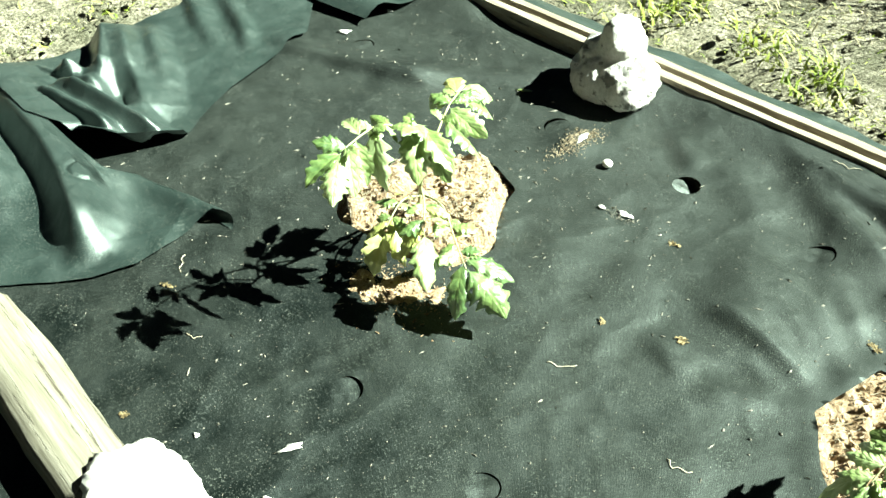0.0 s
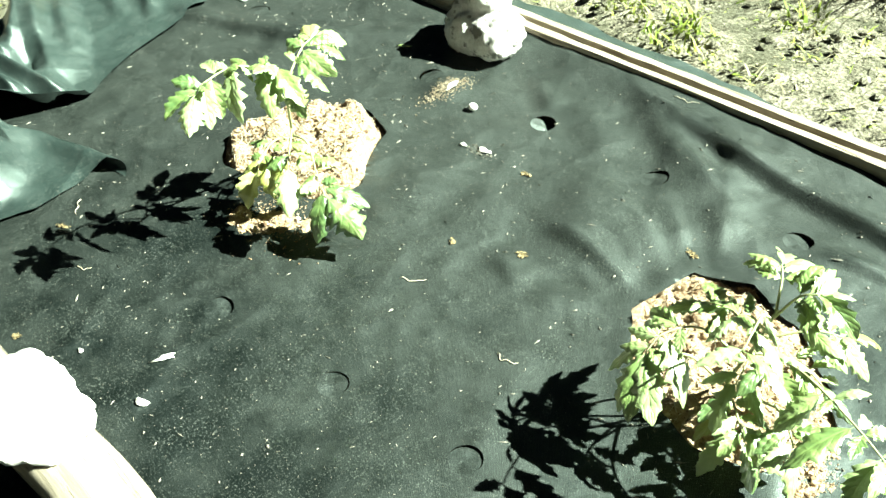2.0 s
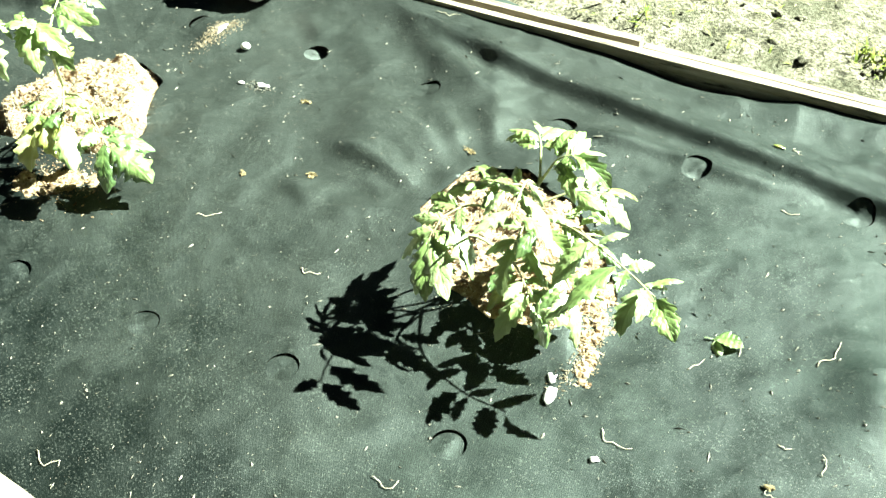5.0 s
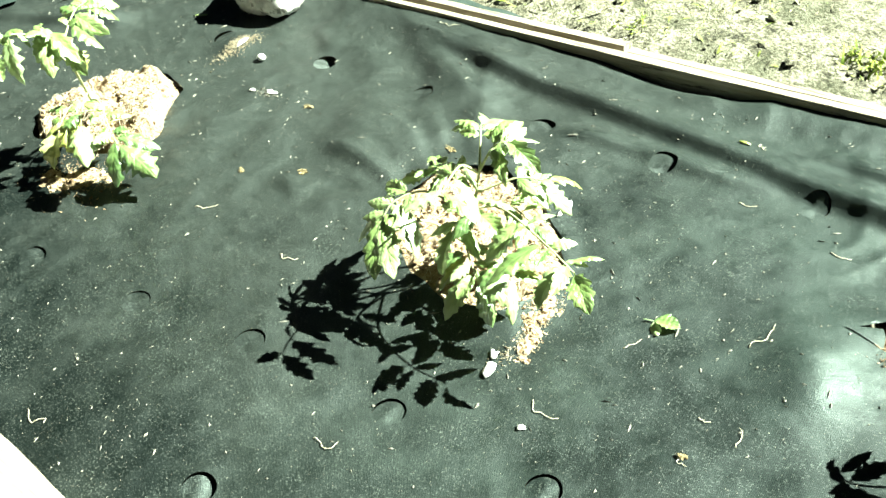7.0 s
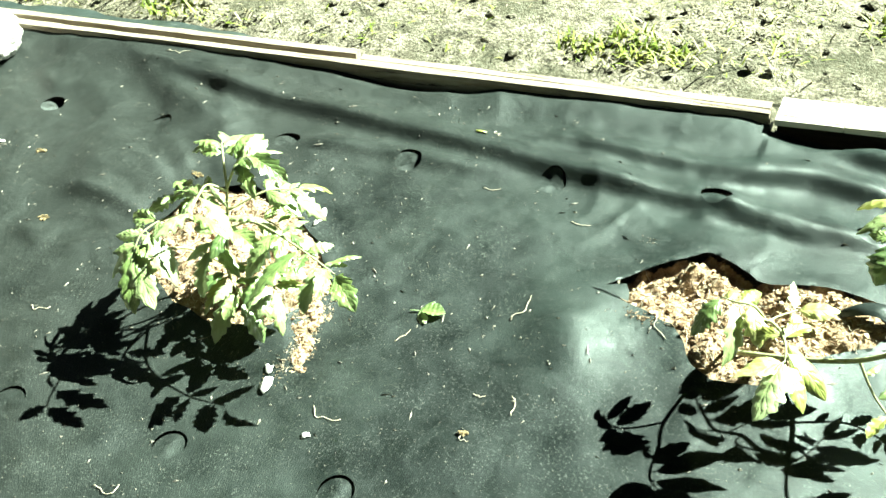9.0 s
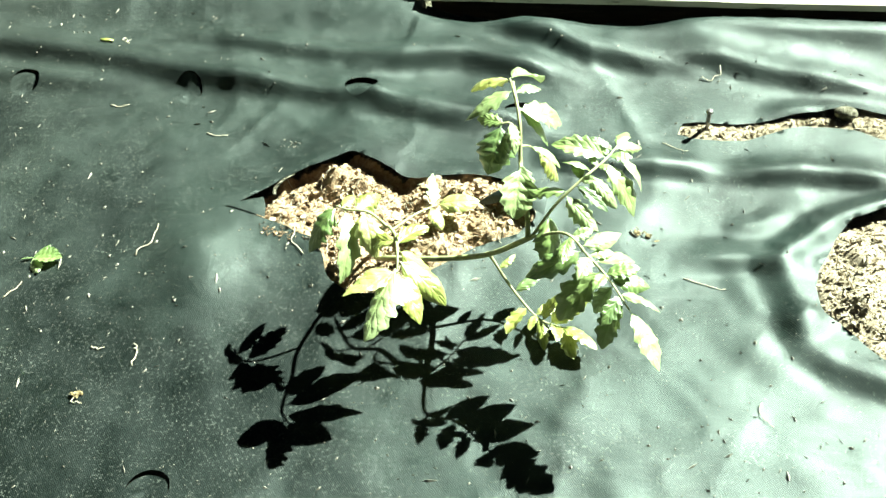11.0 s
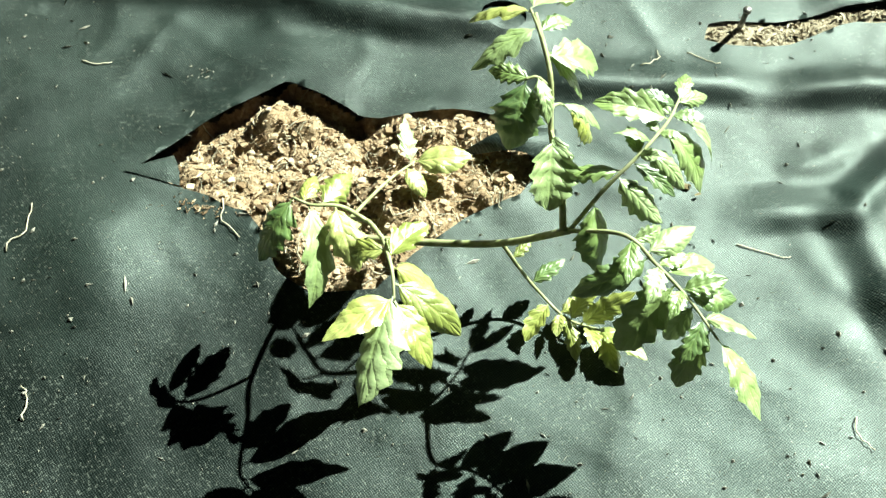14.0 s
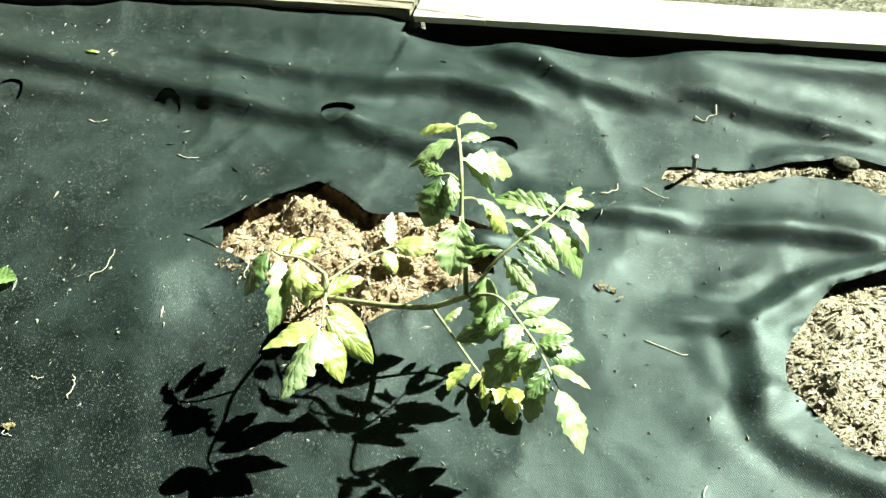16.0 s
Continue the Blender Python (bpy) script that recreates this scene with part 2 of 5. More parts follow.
LEAF_YELLOW = make_leaf("yellowing_leaf", (0.21, 0.245, 0.05), (0.47, 0.49, 0.19), (0.50, 0.53, 0.13), 0.14)
STEM = make_plain("hairy_green_stem", (0.26, 0.28, 0.12), (0.42, 0.42, 0.24), 0.01, 0.6, 0.0008)
GRASS = make_plain("grass_blade", (0.14, 0.20, 0.025), (0.34, 0.37, 0.08), 0.05, 0.6, 0.0005)
STRAW = make_plain("dry_straw", (0.22, 0.19, 0.11), (0.40, 0.36, 0.24), 0.03, 0.8, 0.0005)
LITTER = make_plain("dry_litter", (0.10, 0.075, 0.035), (0.30, 0.24, 0.13), 0.008, 0.85, 0.0012)
ROCK = make_rock("chalky_rock")
WHITE = make_plain("white_scrap", (0.62, 0.60, 0.55), (0.80, 0.79, 0.75), 0.01, 0.8, 0.0008)
CRUMB = make_plain("pale_crumb", (0.10, 0.097, 0.078), (0.32, 0.30, 0.255), 0.02, 0.9, 0.0005)
ROOT = make_plain("dry_rootlet", (0.36, 0.31, 0.22), (0.60, 0.55, 0.43), 0.01, 0.85, 0.0005)
IRON = make_plain("dull_iron", (0.16, 0.15, 0.14), (0.33, 0.32, 0.30), 0.005, 0.5, 0.0003)
IRON.node_tree.nodes["Principled BSDF"].inputs["Metallic"].default_value = 0.8


# ---- helpers for meshes ----
def thing(name, x, y, z, label, category, group="", kind=""):
    ob = new(name)
    ob.empty_display_size = 0.02
    ob.location = (x * K, y * K, z * K)
    return tagged(ob, label, category, group, kind)


def mesh_part(name, verts, faces, material, parent=None, label="", smooth=True, uv=None):
    """One mesh object from plan coordinates, under its thing."""
    me = bpy.data.meshes.new(name)
    me.from_pydata([(v[0] * K, v[1] * K, v[2] * K) for v in verts], [], faces)
    if uv:
        layer = me.uv_layers.new(name="leaf")
        index = np.empty(len(me.loops), dtype=np.int32)
        me.loops.foreach_get("vertex_index", index)
        layer.data.foreach_set("uv", np.array(uv, dtype=np.float32)[index].ravel())
    me.materials.append(material)
    if smooth:
        me.polygons.foreach_set("use_smooth", [True] * len(me.polygons))
    me.update()
    ob = new(name, me)
    if parent:
        ob.parent = parent
        if parent.type == "EMPTY":
            ob.matrix_parent_inverse = Matrix.Translation(-parent.location)
    if label:
        tagged(ob, label)
    return ob


def part(name, bm, material, parent=None, label="", smooth=True):
    bm.verts.index_update()
    verts = [tuple(v.co) for v in bm.verts]
    faces = [[v.index for v in f.verts] for f in bm.faces]
    bm.free()
    return mesh_part(name, verts, faces, material, parent, label, smooth)


LATTICE = np.random.RandomState(7).rand(97, 97)


def wob(x, y, size, shift=0.0):
    """Smooth noise in -1..1 for arrays, with blobs about size wide."""
    u, v = np.asarray(x, float) / size + 31.7 + shift, np.asarray(y, float) / size + 17.3 - shift
    i, j = np.floor(u).astype(int), np.floor(v).astype(int)
    a, b = u - i, v - j
    a, b = a * a * (3 - 2 * a), b * b * (3 - 2 * b)
    g = lambda p, q: LATTICE[p % 97, q % 97]
    return 2 * (g(i, j) * (1 - a) * (1 - b) + g(i + 1, j) * a * (1 - b) + g(i, j + 1) * (1 - a) * b + g(i + 1, j + 1) * a * b) - 1


def inside(px, py, poly):
    hit = np.zeros(np.shape(px), bool)
    for (x1, y1), (x2, y2) in zip(poly, poly[1:] + poly[:1]):
        cross = (y1 > py) != (y2 > py)
        xs = x1 + (py - y1) * (x2 - x1) / (y2 - y1 if y2 != y1 else 1e-9)
        hit ^= cross & (px < xs)
    return hit


def nearest(px, py, line, closed=False):
    """Distance to a polyline, the nearest point, the side (+ left of its way) and how far along it is."""
    segs = list(zip(line, line[1:] + (line[:1] if closed else [])))
    if not closed:
        segs = segs[: len(line) - 1]
    best = np.full(np.shape(px), 1e9)
    qx, qy, side, along = (np.zeros(np.shape(px)) for _ in range(4))
    for k, ((x1, y1), (x2, y2)) in enumerate(segs):
        dx, dy = x2 - x1, y2 - y1
        t = np.clip(((px - x1) * dx + (py - y1) * dy) / (dx * dx + dy * dy), 0, 1)
        cx, cy = x1 + t * dx, y1 + t * dy
        d = np.hypot(px - cx, py - cy)
        m = d < best
        best = np.where(m, d, best)
        qx, qy = np.where(m, cx, qx), np.where(m, cy, qy)
        side = np.where(m, np.sign(dx * (py - y1) - dy * (px - x1)), side)
        along = np.where(m, (k + t) / len(segs), along)
    return best, qx, qy, side, along


def fold(x, y, line, high, far, near, ends=0.45):
    """A fold of the cloth along a line that runs towards +x: gentle on its far side, steep on its near side."""
    d, _, _, side, along = nearest(x, y, line)
    width = np.where(side > 0, far, near)
    fade = np.clip(np.minimum(along, 1 - along) / ends, 0, 1)
    return high * np.exp(-((d / width) ** 2)) * fade * fade * (3 - 2 * fade) * (1 + 0.25 * wob(x, y, 0.09, high * 300))


def step(v):
    v = np.clip(v, 0, 1)
    return v * v * (3 - 2 * v)


def crease(x, y, line, high, far, near, ends=0.3):
    """A sharp-crested fold, straight down both flanks."""
    d, _, _, side, along = nearest(x, y, line)
    width = np.where(side > 0, far, near)
    soft = np.minimum(0.007, 0.35 * width)
    d = np.sqrt(d * d + soft * soft) - soft
    return high * np.clip(1 - d / width, 0, 1) ** 1.3 * step(np.minimum(along, 1 - along) / ends)


def dent(x, y, cx, cy, high, rx, ry=None, turn=0.0):
    c, s = math.cos(radians(turn)), math.sin(radians(turn))
    u, v = (x - cx) * c + (y - cy) * s, -(x - cx) * s + (y - cy) * c
    return high * np.exp(-((u / rx) ** 2) - ((v / (ry or rx)) ** 2))


# ---- the bed's plan ----
def board_y(x):
    """The inner edge of the far boards."""
    return np.where(np.asarray(x) < 0.367, 1.031 + 0.085 * np.asarray(x), 1.012 + 0.102 * np.asarray(x))


HOLE_ONE = [(-0.845, 0.515), (-0.84, 0.60), (-0.812, 0.655), (-0.757, 0.693), (-0.70, 0.675), (-0.678, 0.64), (-0.63, 0.585), (-0.64, 0.53), (-0.69, 0.50), (-0.79, 0.485)]
HOLE_TWO = [(-0.255, 0.652), (-0.245, 0.74), (-0.19, 0.765), (-0.12, 0.745), (-0.05, 0.70), (-0.005, 0.64), (-0.04, 0.575), (-0.10, 0.555), (-0.16, 0.565), (-0.215, 0.60)]
HOLE_THREE = [(0.259, 0.735), (0.305, 0.784), (0.353, 0.820), (0.407, 0.798), (0.47, 0.812), (0.534, 0.806), (0.538, 0.768), (0.525, 0.746), (0.492, 0.725), (0.457, 0.690), (0.438, 0.664), (0.395, 0.655), (0.374, 0.670), (0.362, 0.695), (0.347, 0.717), (0.291, 0.726)]
HOLE_FOUR = [(0.783, 0.751), (0.799, 0.789), (0.812, 0.812), (0.851, 0.834), (0.94, 0.845), (1.02, 0.80), (1.02, 0.72), (0.96, 0.665), (0.89, 0.648), (0.83, 0.664), (0.808, 0.687), (0.789, 0.707), (0.781, 0.732)]
SLIT = [(0.655, 0.904), (0.659, 0.920), (0.683, 0.926), (0.713, 0.929), (0.746, 0.940), (0.765, 0.948), (0.799, 0.958), (0.823, 0.962), (0.95, 0.955), (0.95, 0.930), (0.847, 0.930), (0.796, 0.941), (0.776, 0.939), (0.749, 0.923), (0.721, 0.907), (0.697, 0.899), (0.672, 0.899)]
HOLES = [HOLE_ONE, HOLE_TWO, HOLE_THREE, HOLE_FOUR, SLIT]
DISC = 0.0172
# centre, tilt in degrees, the way of the lowered side in degrees
DISCS = [(-0.567, 0.837, 34, 20), (-0.385, 0.844, 3, 45), (-0.198, 0.866, 12, 40), (-0.027, 0.873, 14, 0), (0.153, 0.888, 3, 0),
         (0.504, 0.906, 9, 90), (0.338, 0.912, 16, 80), (-0.58, 0.341, 8, 20), (-0.403, 0.366, 6, 0), (-0.235, 0.395, 3, 90),
         (-0.05, 0.411, 6, 80), (0.125, 0.423, 6, 80), (0.298, 0.451, 7, 70), (-0.135, 0.241, 14, 60), (-0.764, 0.812, 4, 200), (-1.112, 0.752, 4, 30)]


def lie(x, y):
    """The height of the cloth over the plan."""
    x, y = np.asarray(x, float), np.asarray(y, float)
    z = 0.0035 * wob(x, y, 0.21) + 0.0022 * wob(x, y, 0.085, 3.1) + 0.0009 * wob(x, y, 0.035, 7.7) + 0.0003 * wob(x, y, 0.014, 1.9)
    # small wrinkles that run in patches
    for turn, size, high in ((0.5, 0.15, 0.0026), (-0.35, 0.085, 0.0016), (1.0, 0.06, 0.0011)):
        c, w = math.cos(turn), math.sin(turn)
        ridge = 1 - np.abs(wob(c * x + w * y, 0.45 * (c * y - w * x), size * 0.6, 4.4 + turn))
        z += high * (ridge ** 3) * np.clip(0.5 + 1.2 * wob(x, y, 0.22, 2.7 + turn), 0, 1)
    # long folds beside the far boards: line, height, far and near width
    z += fold(x, y, [(-0.56, 0.995), (-0.43, 0.955), (-0.33, 0.940), (-0.19, 0.937), (-0.06, 0.928), (0.05, 0.920), (0.14, 0.911), (0.235, 0.905), (0.28, 0.902)], 0.0165, 0.034, 0.0130, 0.22)
    z += fold(x, y, [(0.15, 0.910), (0.235, 0.905), (0.30, 0.902), (0.352, 0.902), (0.40, 0.900)], 0.0130, 0.028, 0.0105, 0.4)
    z += fold(x, y, [(0.32, 0.906), (0.345, 0.903), (0.385, 0.902), (0.446, 0.896), (0.497, 0.893), (0.56, 0.886)], 0.0105, 0.022, 0.0115, 0.3)
    z += fold(x, y, [(0.315, 0.876), (0.33, 0.881), (0.36, 0.890), (0.394, 0.889), (0.43, 0.884), (0.464, 0.881), (0.52, 0.876)], 0.008, 0.012, 0.009)
    z += fold(x, y, [(0.29, 0.940), (0.338, 0.950), (0.379, 0.968), (0.429, 0.981), (0.483, 0.973), (0.53, 0.969), (0.60, 0.956)], 0.0145, 0.028, 0.0126, 0.35)
    z += fold(x, y, [(0.42, 1.034), (0.468, 1.029), (0.511, 1.020), (0.561, 1.004), (0.644, 1.001), (0.71, 0.995)], 0.0138, 0.028, 0.0128, 0.35)
    z += fold(x, y, [(0.61, 1.022), (0.652, 1.016), (0.685, 1.014), (0.727, 1.007), (0.779, 1.001), (0.841, 0.997), (0.96, 0.985)], 0.0138, 0.028, 0.0128, 0.35)
    z += fold(x, y, [(0.55, 1.080), (0.603, 1.074), (0.67, 1.071), (0.74, 1.068), (0.836, 1.069), (0.98, 1.07)], 0.006, 0.018, 0.0125, 0.3)
    z += fold(x, y, [(0.72, 0.938), (0.745, 0.947), (0.764, 0.951), (0.802, 0.959), (0.844, 0.954), (0.96, 0.95)], 0.009, 0.016, 0.008)
    z += fold(x, y, [(0.52, 0.842), (0.551, 0.845), (0.602, 0.847), (0.67, 0.857), (0.73, 0.858)], 0.0115, 0.022, 0.0105, 0.3)
    z += fold(x, y, [(0.69, 0.856), (0.722, 0.859), (0.773, 0.866), (0.805, 0.870), (0.849, 0.865), (0.98, 0.86)], 0.012, 0.020, 0.0105, 0.3)
    z += fold(x, y, [(-0.24, 0.862), (-0.17, 0.866), (-0.12, 0.876), (-0.04, 0.886), (0.02, 0.884), (0.09, 0.885)], 0.010, 0.020, 0.012)
    z += fold(x, y, [(-0.05, 0.872), (0.0, 0.876), (0.076, 0.890), (0.14, 0.892)], 0.006, 0.016, 0.012)
    z += fold(x, y, [(-1.24, 0.645), (-1.18, 0.662), (-1.124, 0.688), (-1.065, 0.709), (-1.01, 0.730), (-0.974, 0.747), (-0.91, 0.778)], 0.0125, 0.030, 0.0115, 0.22)
    z += fold(x, y, [(-1.10, 0.69), (-1.0, 0.75), (-0.85, 0.885), (-0.78, 0.93)], 0.007, 0.03, 0.015)
    # slanting folds between the first two plants and the boards
    z += fold(x, y, [(-0.66, 0.915), (-0.64, 0.905), (-0.59, 0.872), (-0.57, 0.85)], 0.008, 0.020, 0.013)
    z += fold(x, y, [(-0.61, 0.91), (-0.58, 0.90), (-0.516, 0.872), (-0.467, 0.866), (-0.42, 0.85)], 0.005, 0.030, 0.020)
    z += fold(x, y, [(-0.53, 0.98), (-0.50, 0.970), (-0.424, 0.910), (-0.378, 0.886), (-0.33, 0.845), (-0.30, 0.82)], 0.006, 0.030, 0.018)
    z += fold(x, y, [(-0.40, 0.92), (-0.34, 0.885), (-0.27, 0.855)], 0.006, 0.020, 0.014)
    z += fold(x, y, [(-0.46, 0.71), (-0.40, 0.695), (-0.32, 0.68), (-0.27, 0.665)], 0.005, 0.026, 0.018)
    z += fold(x, y, [(-0.44, 0.62), (-0.39, 0.605), (-0.33, 0.595)], 0.007, 0.024, 0.014)
    z += fold(x, y, [(-0.47, 0.88), (-0.44, 0.804), (-0.391, 0.702), (-0.378, 0.661), (-0.37, 0.60)], 0.006, 0.045, 0.025)
    z += fold(x, y, [(-0.42, 0.94), (-0.40, 0.90), (-0.345, 0.80), (-0.30, 0.72)], 0.0045, 0.030, 0.015)
    z += fold(x, y, [(-0.35, 0.95), (-0.33, 0.92), (-0.27, 0.84), (-0.235, 0.77)], 0.0045, 0.025, 0.014)
    z += fold(x, y, [(-0.53, 0.72), (-0.50, 0.66), (-0.485, 0.58), (-0.48, 0.52)], 0.004, 0.035, 0.020)
    z += fold(x, y, [(0.20, 0.28), (0.215, 0.45), (0.235, 0.60), (0.24, 0.68)], 0.004, 0.100, 0.035)
    z += fold(x, y, [(-0.55, 1.0), (-0.519, 0.971), (-0.357, 0.884), (-0.264, 0.826), (-0.25, 0.79)], 0.005, 0.030, 0.020)
    z += fold(x, y, [(-0.41, 0.68), (-0.378, 0.688), (-0.30, 0.685), (-0.253, 0.658)], 0.005, 0.020, 0.012)
    z += fold(x, y, [(-0.36, 0.585), (-0.336, 0.60), (-0.292, 0.631), (-0.245, 0.657)], 0.006, 0.020, 0.015)
    z += fold(x, y, [(-0.41, 0.77), (-0.38, 0.757), (-0.26, 0.712), (-0.20, 0.721)], 0.005, 0.020, 0.013)
    z += fold(x, y, [(0.08, 0.985), (0.138, 0.973), (0.259, 0.966), (0.343, 0.964), (0.40, 0.968)], 0.010, 0.022, 0.011)
    # fine sharp wrinkles that fan out from the second hole, and a few by the others
    for ax, ay, bx, by, high in ((-0.27, 0.655, -0.42, 0.635, 0.0040), (-0.275, 0.675, -0.45, 0.690, 0.0045), (-0.27, 0.70, -0.44, 0.745, 0.0045), (-0.265, 0.72, -0.40, 0.790, 0.0050), (-0.26, 0.74, -0.36, 0.83, 0.0045),
                                 (-0.235, 0.765, -0.31, 0.86, 0.0040), (-0.19, 0.78, -0.25, 0.85, 0.0030), (-0.30, 0.69, -0.40, 0.72, 0.0030), (-0.30, 0.66, -0.39, 0.66, 0.0030), (-0.34, 0.76, -0.46, 0.80, 0.0030),
                                 (-0.25, 0.62, -0.36, 0.575, 0.0030), (-0.60, 0.57, -0.53, 0.56, 0.0030), (-0.62, 0.62, -0.54, 0.65, 0.0030), (-0.02, 0.70, 0.07, 0.74, 0.0025), (0.00, 0.66, 0.10, 0.665, 0.0020),
                                 (0.55, 0.80, 0.66, 0.805, 0.0030), (0.55, 0.775, 0.64, 0.755, 0.0030), (0.26, 0.72, 0.16, 0.70, 0.0030), (0.28, 0.70, 0.20, 0.66, 0.0030)):
        mx, my = 0.55 * ax + 0.45 * bx + 0.05 * (by - ay), 0.55 * ay + 0.45 * by - 0.05 * (bx - ax)
        z += crease(x, y, [(ax, ay), (mx, my), (bx, by)], 0.6 * high, 0.014, 0.010, 0.45)
    # bulges
    z += dent(x, y, -0.36, 0.72, 0.007, 0.10, 0.07, -20) + dent(x, y, 0.255, 0.665, 0.016, 0.045, 0.06, 25)
    z += dent(x, y, -0.58, 0.63, 0.006, 0.04, 0.08, 20) + dent(x, y, -0.72, 0.80, 0.008, 0.03)
    z += dent(x, y, 0.02, 0.34, 0.010, 0.10, 0.05, 10) + dent(x, y, 0.33, 0.42, 0.010, 0.09, 0.05) + dent(x, y, -0.22, 0.30, 0.010, 0.14) + dent(x, y, 0.36, 0.50, 0.005, 0.16, 0.15)
    # the puckered collar of the fourth hole
    z += crease(x, y, [(0.655, 0.742), (0.695, 0.753), (0.728, 0.757), (0.756, 0.755), (0.782, 0.750)], 0.0080, 0.024, 0.014, 0.3)
    z += crease(x, y, [(0.784, 0.672), (0.774, 0.695), (0.762, 0.725), (0.750, 0.757), (0.744, 0.772)], 0.0085, 0.019, 0.022, 0.3)
    z += crease(x, y, [(0.752, 0.712), (0.764, 0.692), (0.777, 0.668), (0.798, 0.656), (0.830, 0.646), (0.860, 0.641), (0.95, 0.64)], 0.0080, 0.022, 0.016, 0.2)
    z += crease(x, y, [(0.745, 0.760), (0.764, 0.774), (0.799, 0.812), (0.849, 0.840), (0.95, 0.85)], 0.0095, 0.018, 0.013, 0.2)
    z += crease(x, y, [(0.705, 0.742), (0.722, 0.728), (0.738, 0.702), (0.746, 0.684)], 0.0030, 0.016, 0.014, 0.4)
    z += fold(x, y, [(0.69, 0.705), (0.716, 0.680), (0.748, 0.650), (0.79, 0.628)], 0.0035, 0.020, 0.018)
    z += crease(x, y, [(0.700, 0.790), (0.735, 0.800), (0.775, 0.832)], 0.004, 0.016, 0.010, 0.4)
    # the cloth rises a little to the boards, and sags open in places
    gap = board_y(x) - y
    z += (0.017 + 0.006 * np.clip((x - 0.55) / 0.1, 0, 1)) * np.exp(-((gap / 0.05) ** 2))
    z -= 0.024 * np.exp(-((gap / 0.014) ** 2)) * np.exp(-(((x + 0.08) / 0.08) ** 2))
    z -= 0.024 * np.exp(-((gap / 0.018) ** 2)) * np.exp(-(((x - 0.51) / 0.14) ** 4))
    z -= 0.019 * np.exp(-((gap / 0.013) ** 2)) * np.exp(-(((x - 0.80) / 0.22) ** 4))
    z -= 0.022 * np.exp(-((gap / 0.030) ** 2)) * np.exp(-(((x + 0.93) / 0.12) ** 4))
    z = np.where(gap < 0.03, np.minimum(z, 0.0215), z)
    # lips of the holes
    for poly, high in ((HOLE_ONE, 0.004), (HOLE_TWO, 0.005), (HOLE_THREE, 0.003), (HOLE_FOUR, 0.004), (SLIT, 0.001)):
        d = nearest(x, y, poly, True)[0]
        z += high * np.exp(-((d / 0.02) ** 2))
    z += fold(x, y, [(0.24, 0.72), (0.30, 0.785), (0.351, 0.830), (0.40, 0.812), (0.43, 0.81)], 0.007, 0.03, 0.03)
    # slack edges under the pressing stone and the logs
    return z


def cloth(xs, ys, height, holes):
    """A sheet of cloth over a grid, with holes cut along their outlines."""
    gx, gy = np.meshgrid(xs, ys)
    gx, gy = gx.copy(), gy.copy()
    step = xs[1] - xs[0]
    polys, on = [], np.zeros(gx.shape, bool)
    for poly in holes:
        px, py = [p[0] for p in poly], [p[1] for p in poly]
        if len(poly) < 18:
            steps = []
            for (x1, y1), (x2, y2) in zip(poly, poly[1:] + poly[:1]):
                for k in range(6):
                    t = k / 6
                    w = 0.004 * float(wob(x1 + t * (x2 - x1), y1 + t * (y2 - y1), 0.03, 5.0))
                    steps.append((x1 + t * (x2 - x1) + w, y1 + t * (y2 - y1) + w))
            poly = steps
        box = (gx > min(px) - 3 * step) & (gx < max(px) + 3 * step) & (gy > min(py) - 3 * step) & (gy < max(py) + 3 * step)
        d, qx, qy, _, _ = nearest(gx[box], gy[box], poly, True)
        m = d < 0.56 * step
        on[box] |= m
        bx, by = gx[box], gy[box]
        bx[m], by[m] = qx[m], qy[m]
        gx[box], gy[box] = bx, by
        polys.append(poly)
    gz = height(gx, gy)
    n = len(xs)
    verts = np.stack([gx.ravel(), gy.ravel(), gz.ravel()], 1)
    jj, ii = np.nonzero(np.ones((len(ys) - 1, n - 1), bool))
    a = jj * n + ii
    quads = np.stack([a, a + 1, a + n + 1, a + n], 1)
    on = on.ravel()[quads]
    main, other = on[:, 0] & on[:, 2], on[:, 1] & on[:, 3] & ~(on[:, 0] & on[:, 2])
    whole = quads[~main & ~other]
    tris = np.concatenate([quads[main][:, [0, 1, 2]], quads[main][:, [0, 2, 3]], quads[other][:, [0, 1, 3]], quads[other][:, [1, 2, 3]]])

    def outside(f):
        c = verts[f].mean(1)
        gone = np.zeros(len(f), bool)
        for poly in polys:
            px, py = [p[0] for p in poly], [p[1] for p in poly]
            near = (c[:, 0] > min(px)) & (c[:, 0] < max(px)) & (c[:, 1] > min(py)) & (c[:, 1] < max(py))
            gone[near] |= inside(c[near, 0], c[near, 1], poly)
        return f[~gone]

    return verts, outside(whole), outside(tris)


def disc_outline(cx, cy, r, count=20):
    return [(cx + r * math.cos(2 * math.pi * k / count), cy + r * math.sin(2 * math.pi * k / count)) for k in range(count)]


